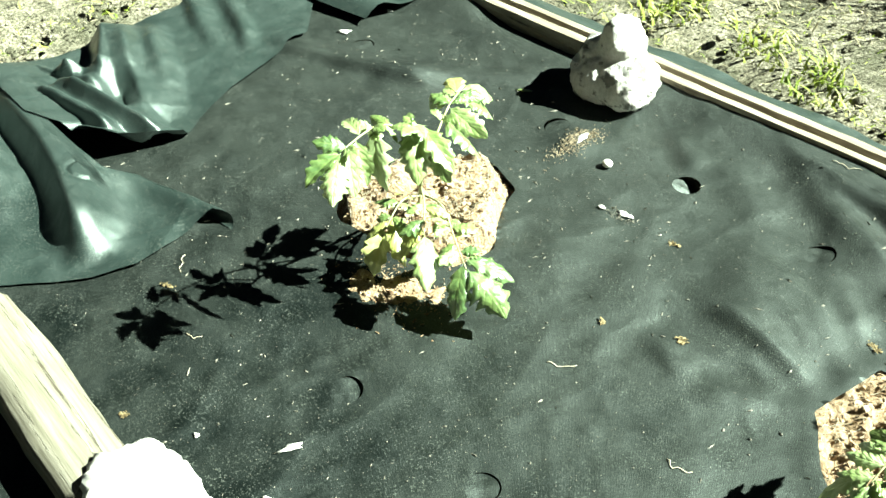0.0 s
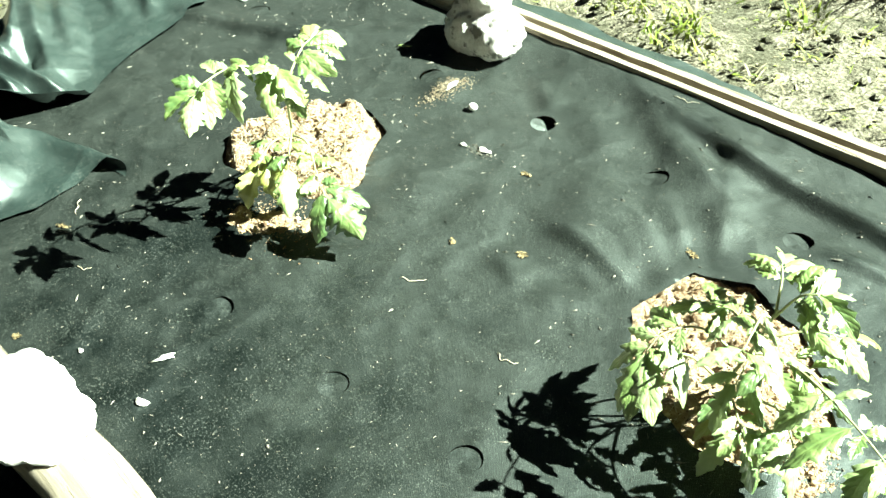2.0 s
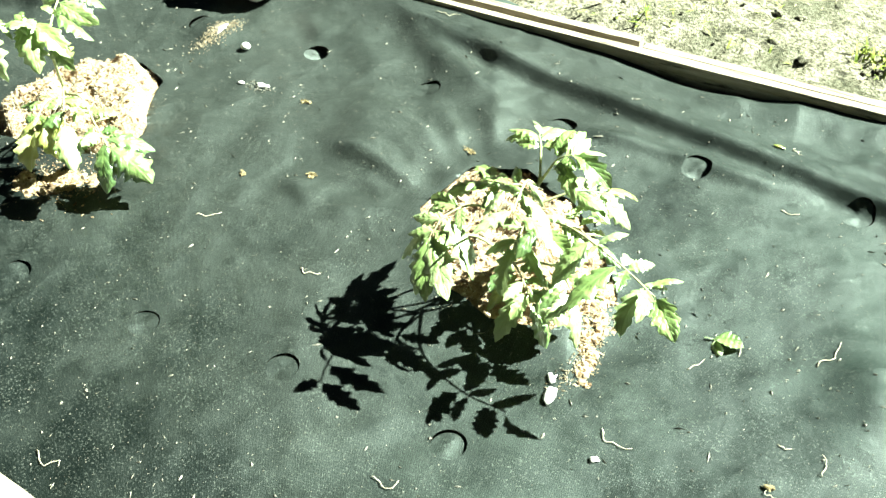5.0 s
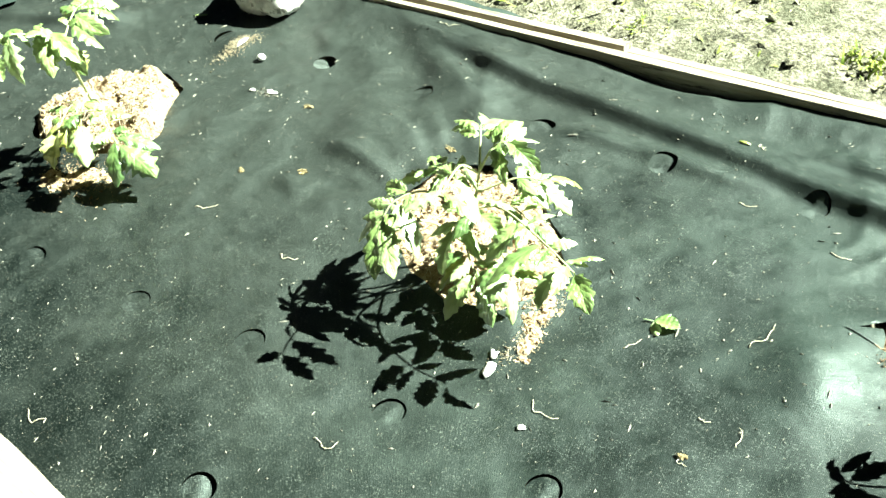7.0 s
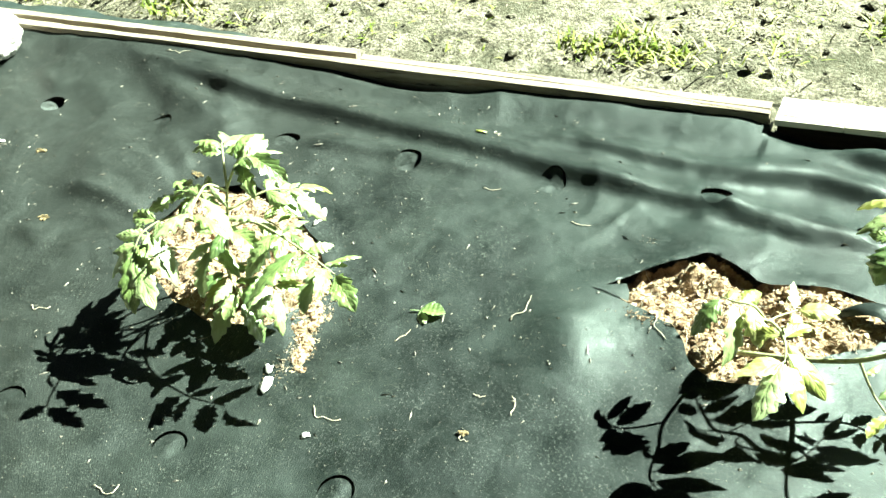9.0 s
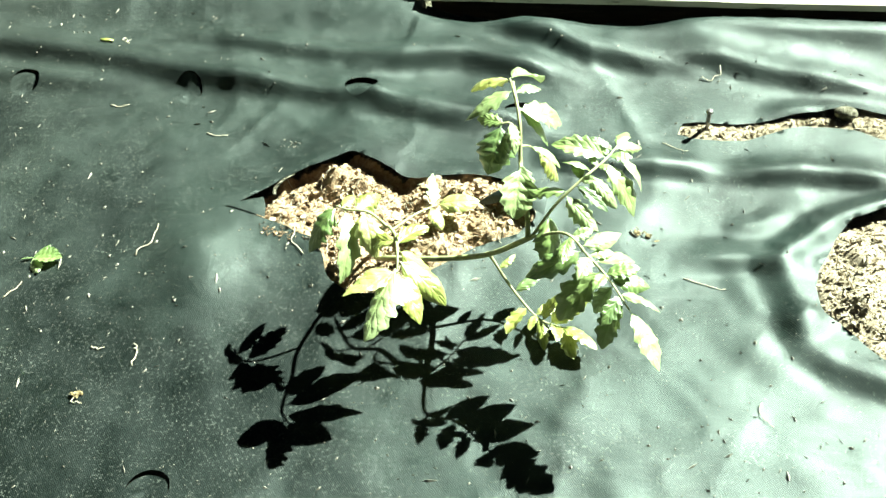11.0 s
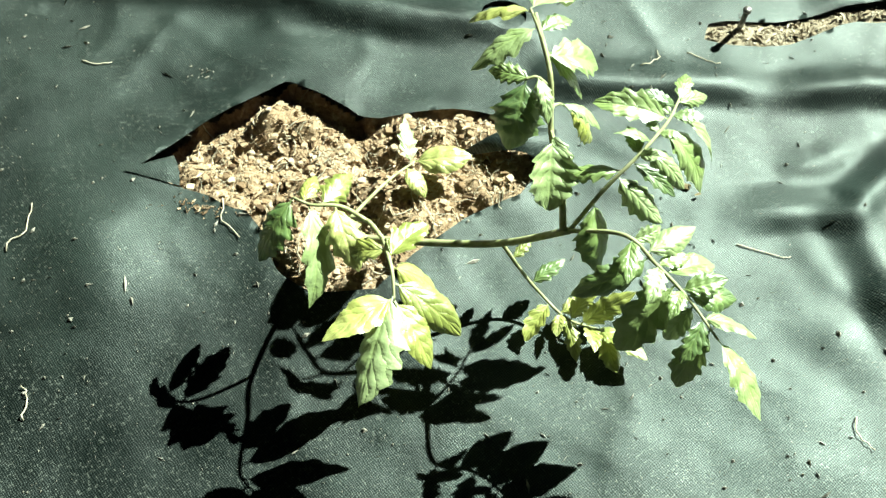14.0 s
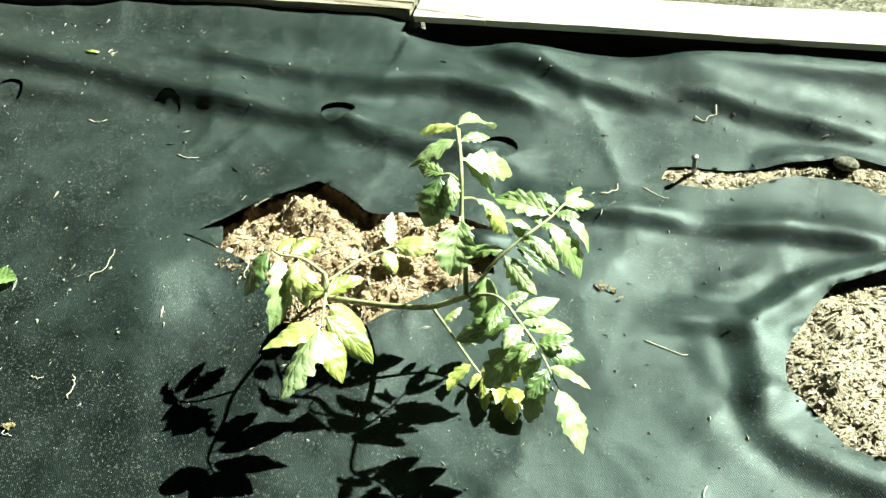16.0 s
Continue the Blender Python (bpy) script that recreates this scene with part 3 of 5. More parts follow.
# ---- ground ----
def build_ground():
    s = np.linspace(-1, 1, 181)
    ax = np.sinh(s * 6.2) / np.sinh(6.2) * 600
    xs, ys = ax - 0.2, ax + 1.35
    gx, gy = np.meshgrid(xs, ys)
    near = np.exp(-(np.hypot(gx + 0.2, gy - 1.0) / 4) ** 2)
    gz = -0.024 + near * (0.010 * wob(gx, gy, 0.22) + 0.006 * wob(gx, gy, 0.07, 2.0))
    bed = (gx > -1.5) & (gx < 1.7) & (gy > -0.5) & (gy < 1.04)
    gz = np.where(bed, -0.075, gz)
    n = len(xs)
    jj, ii = np.nonzero(np.ones((len(ys) - 1, n - 1), bool))
    a = jj * n + ii
    ob = mesh_part("ground", np.stack([gx.ravel(), gy.ravel(), gz.ravel()], 1), np.stack([a, a + 1, a + n + 1, a + n], 1).tolist(), GROUND)
    tagged(ob, "dry sandy garden ground with sparse grass", "ground", kind="structure")


build_ground()


# ---- cloth of the bed ----
def build_fabric():
    xs, ys = np.arange(-1.46, 1.45, 0.004), np.arange(-0.40, 1.175, 0.004)

    def height(gx, gy):
        # the sheet ends at the inner face of the boards
        z = lie(gx, gy)
        left = np.clip((-1.40 - gx) / 0.06, 0, 1)
        return z - 0.06 * left ** 2

    holes = HOLES + [disc_outline(x, y, DISC) for x, y, _, _ in DISCS]
    verts, quads, tris = cloth(xs, ys, height, holes)
    short = [f[verts[f].mean(1)[:, 1] < board_y(verts[f].mean(1)[:, 0]) + 0.004] for f in (quads, tris)]
    used = np.unique(np.concatenate([f.ravel() for f in short]))
    index = np.zeros(len(verts), int)
    index[used] = np.arange(len(used))
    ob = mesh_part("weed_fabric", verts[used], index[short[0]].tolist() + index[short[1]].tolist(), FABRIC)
    tagged(ob, "black woven weed fabric with dust and cut planting holes", "weed fabric", kind="structure")


build_fabric()


def build_discs():
    for x, y, tilt, way in DISCS:
        z = float(lie(x, y)) - 0.0005
        ob = thing("fabric_disc", x, y, z, "round punched disc of black fabric sunk in its hole", "fabric disc", "punched discs in the weed fabric")
        t, w = math.tan(radians(tilt)), radians(way)
        verts, rings = [], (0.0, 0.4, 0.75, 1.0)
        verts.append((x, y, z - DISC * t * 0.45))
        for r in rings[1:]:
            for k in range(24):
                a = 2 * math.pi * k / 24
                u, v = r * DISC * 0.96 * math.cos(a), r * DISC * 0.96 * math.sin(a)
                toward = u * math.cos(w) + v * math.sin(w)
                px, py = x + u - math.cos(w) * DISC * 0.10, y + v - math.sin(w) * DISC * 0.10
                verts.append((px, py, float(lie(px, py)) - 0.0008 - (toward + DISC) * t * 0.7 + 0.0010 * math.sin(2 * a + way)))
        faces = [(0, 1 + k, 1 + (k + 1) % 24) for k in range(24)]
        for q in range(2):
            for k in range(24):
                a, b = 1 + q * 24 + k, 1 + q * 24 + (k + 1) % 24
                faces.append((a, a + 24, b + 24, b))
        mesh_part("disc", verts, faces, FABRIC, ob)


build_discs()


def build_outer_strip():
    """The cloth's free edge on the outer side of the far boards."""
    xs = np.arange(-1.5, 1.45, 0.01)
    verts, faces, rows = [], [], 9
    for i, x in enumerate(xs):
        y0 = float(board_y(x)) + (0.034 if x < 0.367 else 0.047)
        wide = float(np.interp(x, [-0.9, -0.45, -0.1, 1.4], [0.080, 0.065, 0.036, 0.034])) + 0.010 * float(wob(x, 0.3, 0.13)) + 0.008 * float(wob(x, 0.7, 0.04))
        for k in range(rows):
            t = k / (rows - 1)
            z = 0.018 - 0.030 * t ** 0.8 + 0.006 * float(wob(x, t * 0.2, 0.09)) * (1 - abs(2 * t - 1)) + 0.002
            verts.append((x, y0 + wide * t, z))
    for i in range(len(xs) - 1):
        for k in range(rows - 1):
            a = i * rows + k
            faces.append((a, a + rows, a + rows + 1, a + 1))
    ob = mesh_part("fabric_skirt", verts, faces, FABRIC_FLAP)
    tagged(ob, "free edge of black weed fabric outside the boards", "weed fabric", kind="structure")


build_outer_strip()


# ---- the loose second sheet at the end of the bed ----
def sheet(name, ys, left, edge, lift, label, cols=130):
    """A loose sheet in rows along x, from its left end to its free edge."""
    ys = np.asarray(ys)
    x0 = np.interp(ys, [e[0] for e in left], [e[1] for e in left])
    x1 = np.interp(ys, [e[0] for e in edge], [e[1] for e in edge])
    u = np.linspace(0, 1, cols)
    gx = x0[:, None] + (x1 - x0)[:, None] * u[None, :]
    gy = np.repeat(ys[:, None], cols, 1)
    z = np.maximum(lie(gx, gy), -0.004) + np.maximum(lift(gx, gy), 0.0035)
    over = np.clip((-1.385 - 0.09 * (gy - 0.35) - gx) / 0.045, 0, 1)
    z -= 0.06 * over ** 1.6
    verts = np.stack([gx.ravel(), gy.ravel(), z.ravel()], 1)
    faces = [(j * cols + i, j * cols + i + 1, j * cols + cols + i + 1, j * cols + cols + i) for j in range(len(ys) - 1) for i in range(cols - 1)]
    return tagged(mesh_part(name, verts, faces, FABRIC_FLAP), label, "fabric sheet")


def build_flap():
    def near_lift(x, y):
        z = 0.005 + 0.0025 * wob(x, y, 0.12, 2.2) + 0.0010 * wob(x, y, 0.035, 4.0) + 0.0005 * wob(x, y, 0.015, 6.0)
        # the large cone from the bed's corner, hollow along its near side, and the slope up to the bed's end
        cone = [(-1.60, 0.300), (-1.40, 0.292), (-1.244, 0.284), (-1.166, 0.281), (-1.079, 0.270), (-1.001, 0.252), (-0.949, 0.237), (-0.92, 0.228)]
        z += fold(x, y, cone, 0.046, np.interp(x, [-1.07, -1.0, -0.94], [0.085, 0.046, 0.028]), 0.020, 0.26)
        z += 0.062 * step((-1.03 - x) / 0.28) * step((0.262 - y) / 0.06)
        crest = np.interp(x, [-1.2, -1.038, -0.962, -0.896], [0.318, 0.344, 0.363, 0.379])
        z += np.interp(x, [-1.06, -1.03, -0.962, -0.896], [0.0, 0.008, 0.016, 0.020]) * np.exp(-(((crest - y) / 0.022) ** 2))
        r = np.hypot(x + 1.056, y - 0.291)
        z += 0.0016 / (1 + np.exp((r - 0.0175) / 0.0012)) - 0.0022 * np.exp(-(((r - 0.0195) / 0.003) ** 2))
        return z

    def far_lift(x, y):
        z = 0.006 + 0.004 * wob(x, y, 0.11, 5.2) + 0.0022 * wob(x, y, 0.04, 1.0) + 0.0008 * wob(x, y, 0.018, 3.0)
        # creases that fan out from the bed's corner, steep on their near side
        z += crease(x, y, [(-1.36, 0.312), (-1.275, 0.328), (-1.242, 0.336), (-1.18, 0.346), (-1.125, 0.354), (-1.085, 0.366)], 0.044, 0.040, 0.016, 0.25)
        z += crease(x, y, [(-1.33, 0.345), (-1.25, 0.364), (-1.207, 0.372), (-1.150, 0.386), (-1.10, 0.400), (-1.05, 0.425)], 0.040, 0.034, 0.015, 0.25)
        z += crease(x, y, [(-1.43, 0.345), (-1.344, 0.357), (-1.310, 0.372), (-1.30, 0.392), (-1.26, 0.410)], 0.024, 0.018, 0.012)
        z += crease(x, y, [(-1.38, 0.395), (-1.33, 0.382), (-1.285, 0.380), (-1.24, 0.392), (-1.20, 0.402)], 0.020, 0.020, 0.012)
        z += crease(x, y, [(-1.45, 0.500), (-1.38, 0.470), (-1.318, 0.440), (-1.26, 0.412), (-1.22, 0.398)], 0.044, 0.050, 0.024, 0.35)
        z += crease(x, y, [(-1.42, 0.530), (-1.341, 0.486), (-1.25, 0.452), (-1.154, 0.420), (-1.11, 0.412)], 0.030, 0.060, 0.022, 0.35)
        z += fold(x, y, [(-1.46, 0.570), (-1.35, 0.528), (-1.277, 0.504), (-1.208, 0.486), (-1.15, 0.47)], 0.020, 0.024, 0.015)
        z += fold(x, y, [(-1.46, 0.645), (-1.404, 0.625), (-1.325, 0.603), (-1.22, 0.575)], 0.021, 0.026, 0.015)
        z += fold(x, y, [(-1.46, 0.700), (-1.349, 0.664), (-1.252, 0.634), (-1.18, 0.60)], 0.021, 0.021, 0.013)
        # it runs on from the cone, and ends in a raised, curled lip
        z = np.maximum(z, (near_lift(x, y) + 0.0025) * step((-1.13 - x) / 0.04))
        lip = np.interp(x, [-1.18, -1.15, -1.115, -1.095, -1.08, -1.066], [0.0, 0.034, 0.038, 0.036, 0.024, 0.004])
        front = np.interp(x, [-1.18, -1.14, -1.115, -1.097, -1.088, -1.073], [0.310, 0.333, 0.344, 0.354, 0.372, 0.43])
        return np.maximum(z, 0.008 + lip * np.exp(-((np.maximum(y - front, 0) / 0.022) ** 2)))

    label = "crumpled loose sheet of shiny black fabric, folded over the bed's end"
    near = sheet("loose_fabric_sheet", np.arange(0.02, 0.3795, 0.002), [(0.02, -1.44), (0.290, -1.46), (0.303, -1.12), (0.314, -1.062), (0.326, -1.052), (0.344, -1.034), (0.363, -0.962), (0.379, -0.902)],
                 [(0.02, -1.03), (0.10, -0.985), (0.136, -0.967), (0.180, -0.935), (0.221, -0.908), (0.270, -0.890), (0.33, -0.900), (0.355, -0.903), (0.379, -0.896)], near_lift, label, 250)
    sheet("loose_fabric_sheet", np.concatenate([np.arange(0.285, 0.47, 0.0022), np.arange(0.47, 0.772, 0.006)]), [(0.28, -1.46), (0.77, -1.475)],
          [(0.28, -1.23), (0.30, -1.185), (0.318, -1.158), (0.333, -1.140), (0.344, -1.115), (0.354, -1.095), (0.375, -1.088), (0.41, -1.079), (0.43, -1.073), (0.445, -1.082), (0.470, -1.100), (0.543, -1.139), (0.637, -1.166), (0.706, -1.190), (0.77, -1.27)], far_lift, label)
    # the sheet's far edge rolls under, more and more towards its open corner
    verts, faces, n, m = [], [], 36, 16
    for i in range(n + 1):
        u = i / n
        x = -1.050 + 0.156 * u
        y = float(np.interp(x, [-1.052, -1.034, -0.962, -0.896], [0.326, 0.344, 0.363, 0.379]))
        ground = float(lie(x, y)) + 0.001
        top = max(float(lie(x, y)), -0.004) + float(near_lift(x, y))
        r = 0.003 + 0.009 * u ** 1.5
        for k in range(m):
            a = radians(150 * k / (m - 1))
            out = r * math.sin(a) + 0.10 * r * math.sin(3 * a + 4 * u)
            verts.append((x + (0.020 * math.sin(a * 0.6) * u ** 4) - 0.22 * out, y + 0.97 * out, ground + (top - ground) * (0.5 + 0.5 * math.cos(a * 1.2))))
    for i in range(n):
        for k in range(m - 1):
            a = i * m + k
            faces.append((a, a + m, a + m + 1, a + 1))
    mesh_part("rolled_edge", verts, faces, FABRIC_FLAP, near)
    # a second lap behind it
    xs, vs = np.linspace(-1.46, -1.155, 40), np.linspace(0, 1, 24)
    verts, faces = [], []
    for x in xs:
        for v in vs:
            y0 = 0.765 + 0.16 * (x + 1.30) + 0.02 * max(0, x + 1.25)
            y = y0 + 0.28 * v
            z = 0.006 + 0.026 * math.exp(-((v - 0.10) / 0.12) ** 2) + 0.014 * v + 0.006 * float(wob(x, y, 0.07, 8.0)) - 0.06 * max(0, (-1.40 - x) / 0.06) ** 2
            verts.append((x, y, z))
    for i in range(len(xs) - 1):
        for k in range(len(vs) - 1):
            a = i * len(vs) + k
            faces.append((a, a + len(vs), a + len(vs) + 1, a + 1))
    ob = mesh_part("fabric_lap", verts, faces, FABRIC_FLAP)
    tagged(ob, "folded lap of black fabric on the bed's corner", "fabric sheet")


build_flap()


# ---- boards, logs, stones ----
def plank(name, x0, x1, inner, width, z0, z1, material, parent, seed, label="", skew=(0.0, 0.0)):
    """A plank on edge along the bed, with slightly worn and uneven edges; skew slants its ends."""
    n = max(8, int((x1 - x0) / 0.02))
    verts, faces = [], []
    ring = ((0, 0), (1, 0), (1, 0.86), (0.93, 1), (0.07, 1), (0, 0.86))
    for i in range(n + 1):
        x = x0 + (x1 - x0) * i / n
        for k, (a, b) in enumerate(ring):
            w = 0.0008 * float(wob(x + seed, k * 0.37, 0.16)) + 0.0004 * float(wob(x, k * 0.7 + seed, 0.03))
            verts.append((x + width * a * (skew[0] + (skew[1] - skew[0]) * i / n), inner(x) + width * a + w, z0 + (z1 - z0) * b + (w if b > 0 else 0)))
    m = len(ring)
    for i in range(n):
        for k in range(m):
            a, b = i * m + k, i * m + (k + 1) % m
            faces.append((a, a + m, b + m, b))
    faces.append(tuple(range(m - 1, -1, -1)))
    faces.append(tuple(n * m + k for k in range(m)))
    return mesh_part(name, verts, faces, material, parent, label, smooth=False)


def build_boards():
    y = lambda x: float(board_y(min(x, 0.36)))
    a = thing("board_edging", -0.6, 0.99, -0.06, "weathered double plank edging along the fabric bed", "board", "bed edging")
    plank("plank", -1.60, 0.362, y, 0.0135, -0.06, 0.027, WOOD_GREY, a, 0.0)
    plank("plank", -1.60, -0.185, lambda x: y(x) + 0.0185, 0.0140, -0.06, 0.031, WOOD_GREY, a, 1.3)
    plank("plank", -0.180, 0.360, lambda x: y(x) + 0.0180, 0.0140, -0.06, 0.024, WOOD_GREY, a, 2.9)
    yb = lambda x: float(board_y(max(x, 0.368)))
    b = thing("board", 0.9, 1.10, -0.06, "bleached pale timber board edging the fabric bed", "board", "bed edging")
    plank("timber", 0.371, 0.4460, yb, 0.049, 0.022, 0.031, WOOD_PALE, b, 4.1, skew=(0.0, 0.2))
    plank("timber", 0.4474, 1.60, yb, 0.049, 0.022, 0.031, WOOD_PALE, b, 5.7, skew=(0.2, 0.0))
    # added strip, near black, that paints the shade in the gap below
    plank("sleeper", 0.371, 1.60, lambda x: yb(x) + 0.028, 0.018, -0.06, 0.0215, WOOD_SHADE, b, 7.7, "added near-black timber strip standing in for the shade under the board")


build_boards()


def log(x0, x1, y0, y1, top, seed, label, material):
    """A split log that lies along the bed: flat uneven top, rounded sides, broken ends."""
    n, m = 60, 16
    verts, faces = [], []
    for i in range(n + 1):
        t = i / n
        x = x0 + (x1 - x0) * t
        yc, half = (y0 + y1) / 2, (y1 - y0) / 2
        yc += 0.006 * float(wob(x, seed, 0.12))
        for k in range(m):
            a = 2 * math.pi * k / m
            c, s = math.cos(a), math.sin(a)
            r = (abs(c) ** 3.2 + abs(s) ** 3.2) ** (-1 / 3.2)
            w = 1 + 0.07 * float(wob(x * 0.6 + seed, k * 0.9, 0.09)) + 0.03 * float(wob(x, k * 0.5 + seed, 0.025))
            ragged = (0.010 * float(wob(k * 0.31, seed, 0.2))) * (1 if i in (0, n) else 0)
            verts.append((x + ragged, yc + half * r * c * w, top * 0.5 + top * 0.5 * r * s * w))
    for i in range(n):
        for k in range(m):
            a, b = i * m + k, i * m + (k + 1) % m
            faces.append((a, a + m, b + m, b))
    for i in (0, n):
        c = len(verts)
        ring = [i * m + k for k in range(m)]
        verts.append(tuple(sum(verts[q][d] for q in ring) / m for d in range(3)))
        faces += [(c, ring[(k + 1) % m], ring[k]) if i == 0 else (c, ring[k], ring[(k + 1) % m]) for k in range(m)]
    ob = mesh_part("log", verts, faces, material)
    return tagged(ob, label, "log", "logs along the bed")


log(-0.905, -0.604, 0.063, 0.135, 0.052, 0.4, "split weathered log holding down the fabric's edge", WOOD_LOG)
log(-0.594, 0.42, 0.082, 0.155, 0.050, 3.7, "pale bleached log holding down the fabric's edge", WOOD_GREY)


def stone(name, lobes, material, seed, label, category="rock", rough=1.0):
    """A rock of one or more rounded lobes (centre, radii), pitted and uneven, as one mesh."""
    bm = bmesh.new()
    bmesh.ops.create_icosphere(bm, subdivisions=5, radius=1.0)
    x0, y0, z0 = lobes[0][0]
    for v in bm.verts:
        d = v.co.normalized()
        best = 0.0
        for (cx, cy, cz), (rx, ry, rz) in lobes:
            o = Vector(((x0 - cx) / rx, (y0 - cy) / ry, (z0 - cz) / rz))
            e = Vector((d.x / rx, d.y / ry, d.z / rz))
            b, q = o.dot(e), o.dot(o) - 1
            disc = b * b - e.dot(e) * q
            if disc > 0:
                best = max(best, (-b + math.sqrt(disc)) / e.dot(e))
        p = d * best
        s = Vector((p.x, p.y, p.z)) * 22 + Vector((seed, 0, 0))
        k = 1 + rough * (0.15 * noise.noise(s) + 0.11 * abs(noise.noise(s * 2.3)) + 0.06 * noise.noise(s * 5.2) + 0.03 * noise.noise(s * 11))
        v.co = Vector((x0, y0, z0)) + p * k
    ob = part(name, bm, material)
    return tagged(ob, label, category)


stone("rock", [((-0.771, 0.914, 0.034), (0.054, 0.046, 0.040)), ((-0.744, 0.914, 0.036), (0.042, 0.042, 0.037)), ((-0.759, 0.925, 0.078), (0.031, 0.030, 0.032)), ((-0.784, 0.919, 0.054), (0.036, 0.034, 0.028))], ROCK, 1.0, "knobby white chalky rock with dark pits holding down the fabric")
stone("stone", [((-0.548, 0.120, 0.057), (0.068, 0.043, 0.014)), ((-0.503, 0.118, 0.055), (0.036, 0.046, 0.012)), ((-0.588, 0.110, 0.055), (0.034, 0.028, 0.011))], WHITE, 6.0, "smooth white stone lying on the split log", "stone", 1.1)


# ---- soil in the holes ----
def soil_patch(name, poly, height, label, seed, grow=0.012, clods=140, material=None, rough=1.0, under=True, fibres=0):
    xs = [p[0] for p in poly]
    ys = [p[1] for p in poly]
    gx, gy = np.meshgrid(np.arange(min(xs) - grow, max(xs) + grow, 0.0019), np.arange(min(ys) - grow, max(ys) + grow, 0.0019))
    d = nearest(gx, gy, poly, True)[0]
    within = inside(gx, gy, poly)
    deep = np.where(within, d, -d)
    gz = height(gx, gy, deep)
    for size, high, turn in ((0.045, 0.0075, 0.3), (0.021, 0.0060, 1.1), (0.0105, 0.0036, 2.0), (0.0062, 0.0020, 2.7), (0.0040, 0.0008, 0.6)):
        c, w = math.cos(turn), math.sin(turn)
        gz += rough * high * wob(c * gx + w * gy, c * gy - w * gx, size, seed + turn)
    if under:
        gz = np.where(deep < 0.004, np.minimum(gz, lie(gx, gy) - 0.0025), gz)
    ok = deep > -grow
    n = gx.shape[1]
    index = np.cumsum(ok.ravel()) - 1
    q = ok[:-1, :-1] & ok[1:, :-1] & ok[:-1, 1:] & ok[1:, 1:]
    jj, ii = np.nonzero(q)
    a = jj * n + ii
    faces = index[np.stack([a, a + 1, a + n + 1, a + n], 1)]
    verts = np.stack([gx.ravel(), gy.ravel(), gz.ravel()], 1)[ok.ravel()]
    material = material or SOIL
    ob = mesh_part(name, verts, faces.tolist(), material)
    tagged(ob, label, "soil", "soil in the planting holes")
    # loose clods on it
    rng = random.Random(int(seed * 10))
    cv, cf = [], []
    spots = np.nonzero((deep > 0.002).ravel())[0]
    for _ in range(clods):
        s = spots[rng.randrange(len(spots))]
        x, y, z = gx.ravel()[s], gy.ravel()[s], gz.ravel()[s]
        if rng.random() < 0.42:
            r = (0.6 if material is SAND else 1.0) * (0.0005 + 0.0034 * rng.random() ** 6)
            lump(cv, cf, x, y, z + r * 0.3, r, rng)
        else:
            chip(cv, cf, x, y, z + 0.0004, rng)
    ob = mesh_part("soil_clods", cv, cf, PALE_CHIP if material is SAND else SOIL_CHIP, smooth=False)
    tagged(ob, "loose crumbs of dry brown potting soil", "soil", kind="stuff")
    # fine dead roots that hang in it
    if fibres:
        fv, ff = [], []
        rows = gx.shape[0]
        for _ in range(fibres):
            s = spots[rng.randrange(len(spots))]
            j, i = divmod(int(s), n)
            turn, bend, thick = rng.random() * 6.28, (rng.random() - 0.5) * 1.1, 0.00022 + 0.0003 * rng.random() ** 3
            path = []
            for _ in range(4 + rng.randrange(7)):
                jj, ii = min(rows - 1, max(0, int(j))), min(n - 1, max(0, int(i)))
                path.append((gx[jj, ii], gy[jj, ii], gz[jj, ii] + 0.0012 + 0.002 * rng.random()))
                i, j, turn = i + 1.7 * math.cos(turn), j + 1.7 * math.sin(turn), turn + bend * rng.random()
            for p, q in zip(path, path[1:]):
                d = Vector(q) - Vector(p)
                if d.length < 1e-6:
                    continue
                u = d.cross(Vector((0.2, 0.1, 1))).normalized() * thick
                v = d.normalized().cross(u)
                b = len(fv)
                for c in (Vector(p), Vector(q)):
                    fv += [c + u, c - u * 0.5 + v * 0.87, c - u * 0.5 - v * 0.87]
                ff += [(b, b + 1, b + 4, b + 3), (b + 1, b + 2, b + 5, b + 4), (b + 2, b, b + 3, b + 5)]
        tagged(mesh_part("root_fibres", fv, ff, ROOT), "fine dead root fibres in dry soil", "roots", kind="stuff")


def lump(verts, faces, x, y, z, r, rng, flat=0.8):
    """A small irregular crumb."""
    base = len(verts)
    turn = rng.random() * 6.28
    for zz, rr, off in ((-0.7, 0.6, 0.0), (0.1, 1.0, 0.5), (0.7, 0.6, 0.0)):
        for k in range(5):
            a = turn + 2 * math.pi * (k + off) / 5
            q = r * rr * (0.7 + 0.6 * rng.random())
            verts.append((x + q * math.cos(a), y + q * math.sin(a), z + r * zz * flat))
    for ring in (0, 5):
        for k in range(5):
            a, b = base + ring + k, base + ring + (k + 1) % 5
            faces.append((a, b, b + 5, a + 5))
    faces.append(tuple(base + 10 + k for k in range(5)))
    faces.append(tuple(base + 4 - k for k in range(5)))


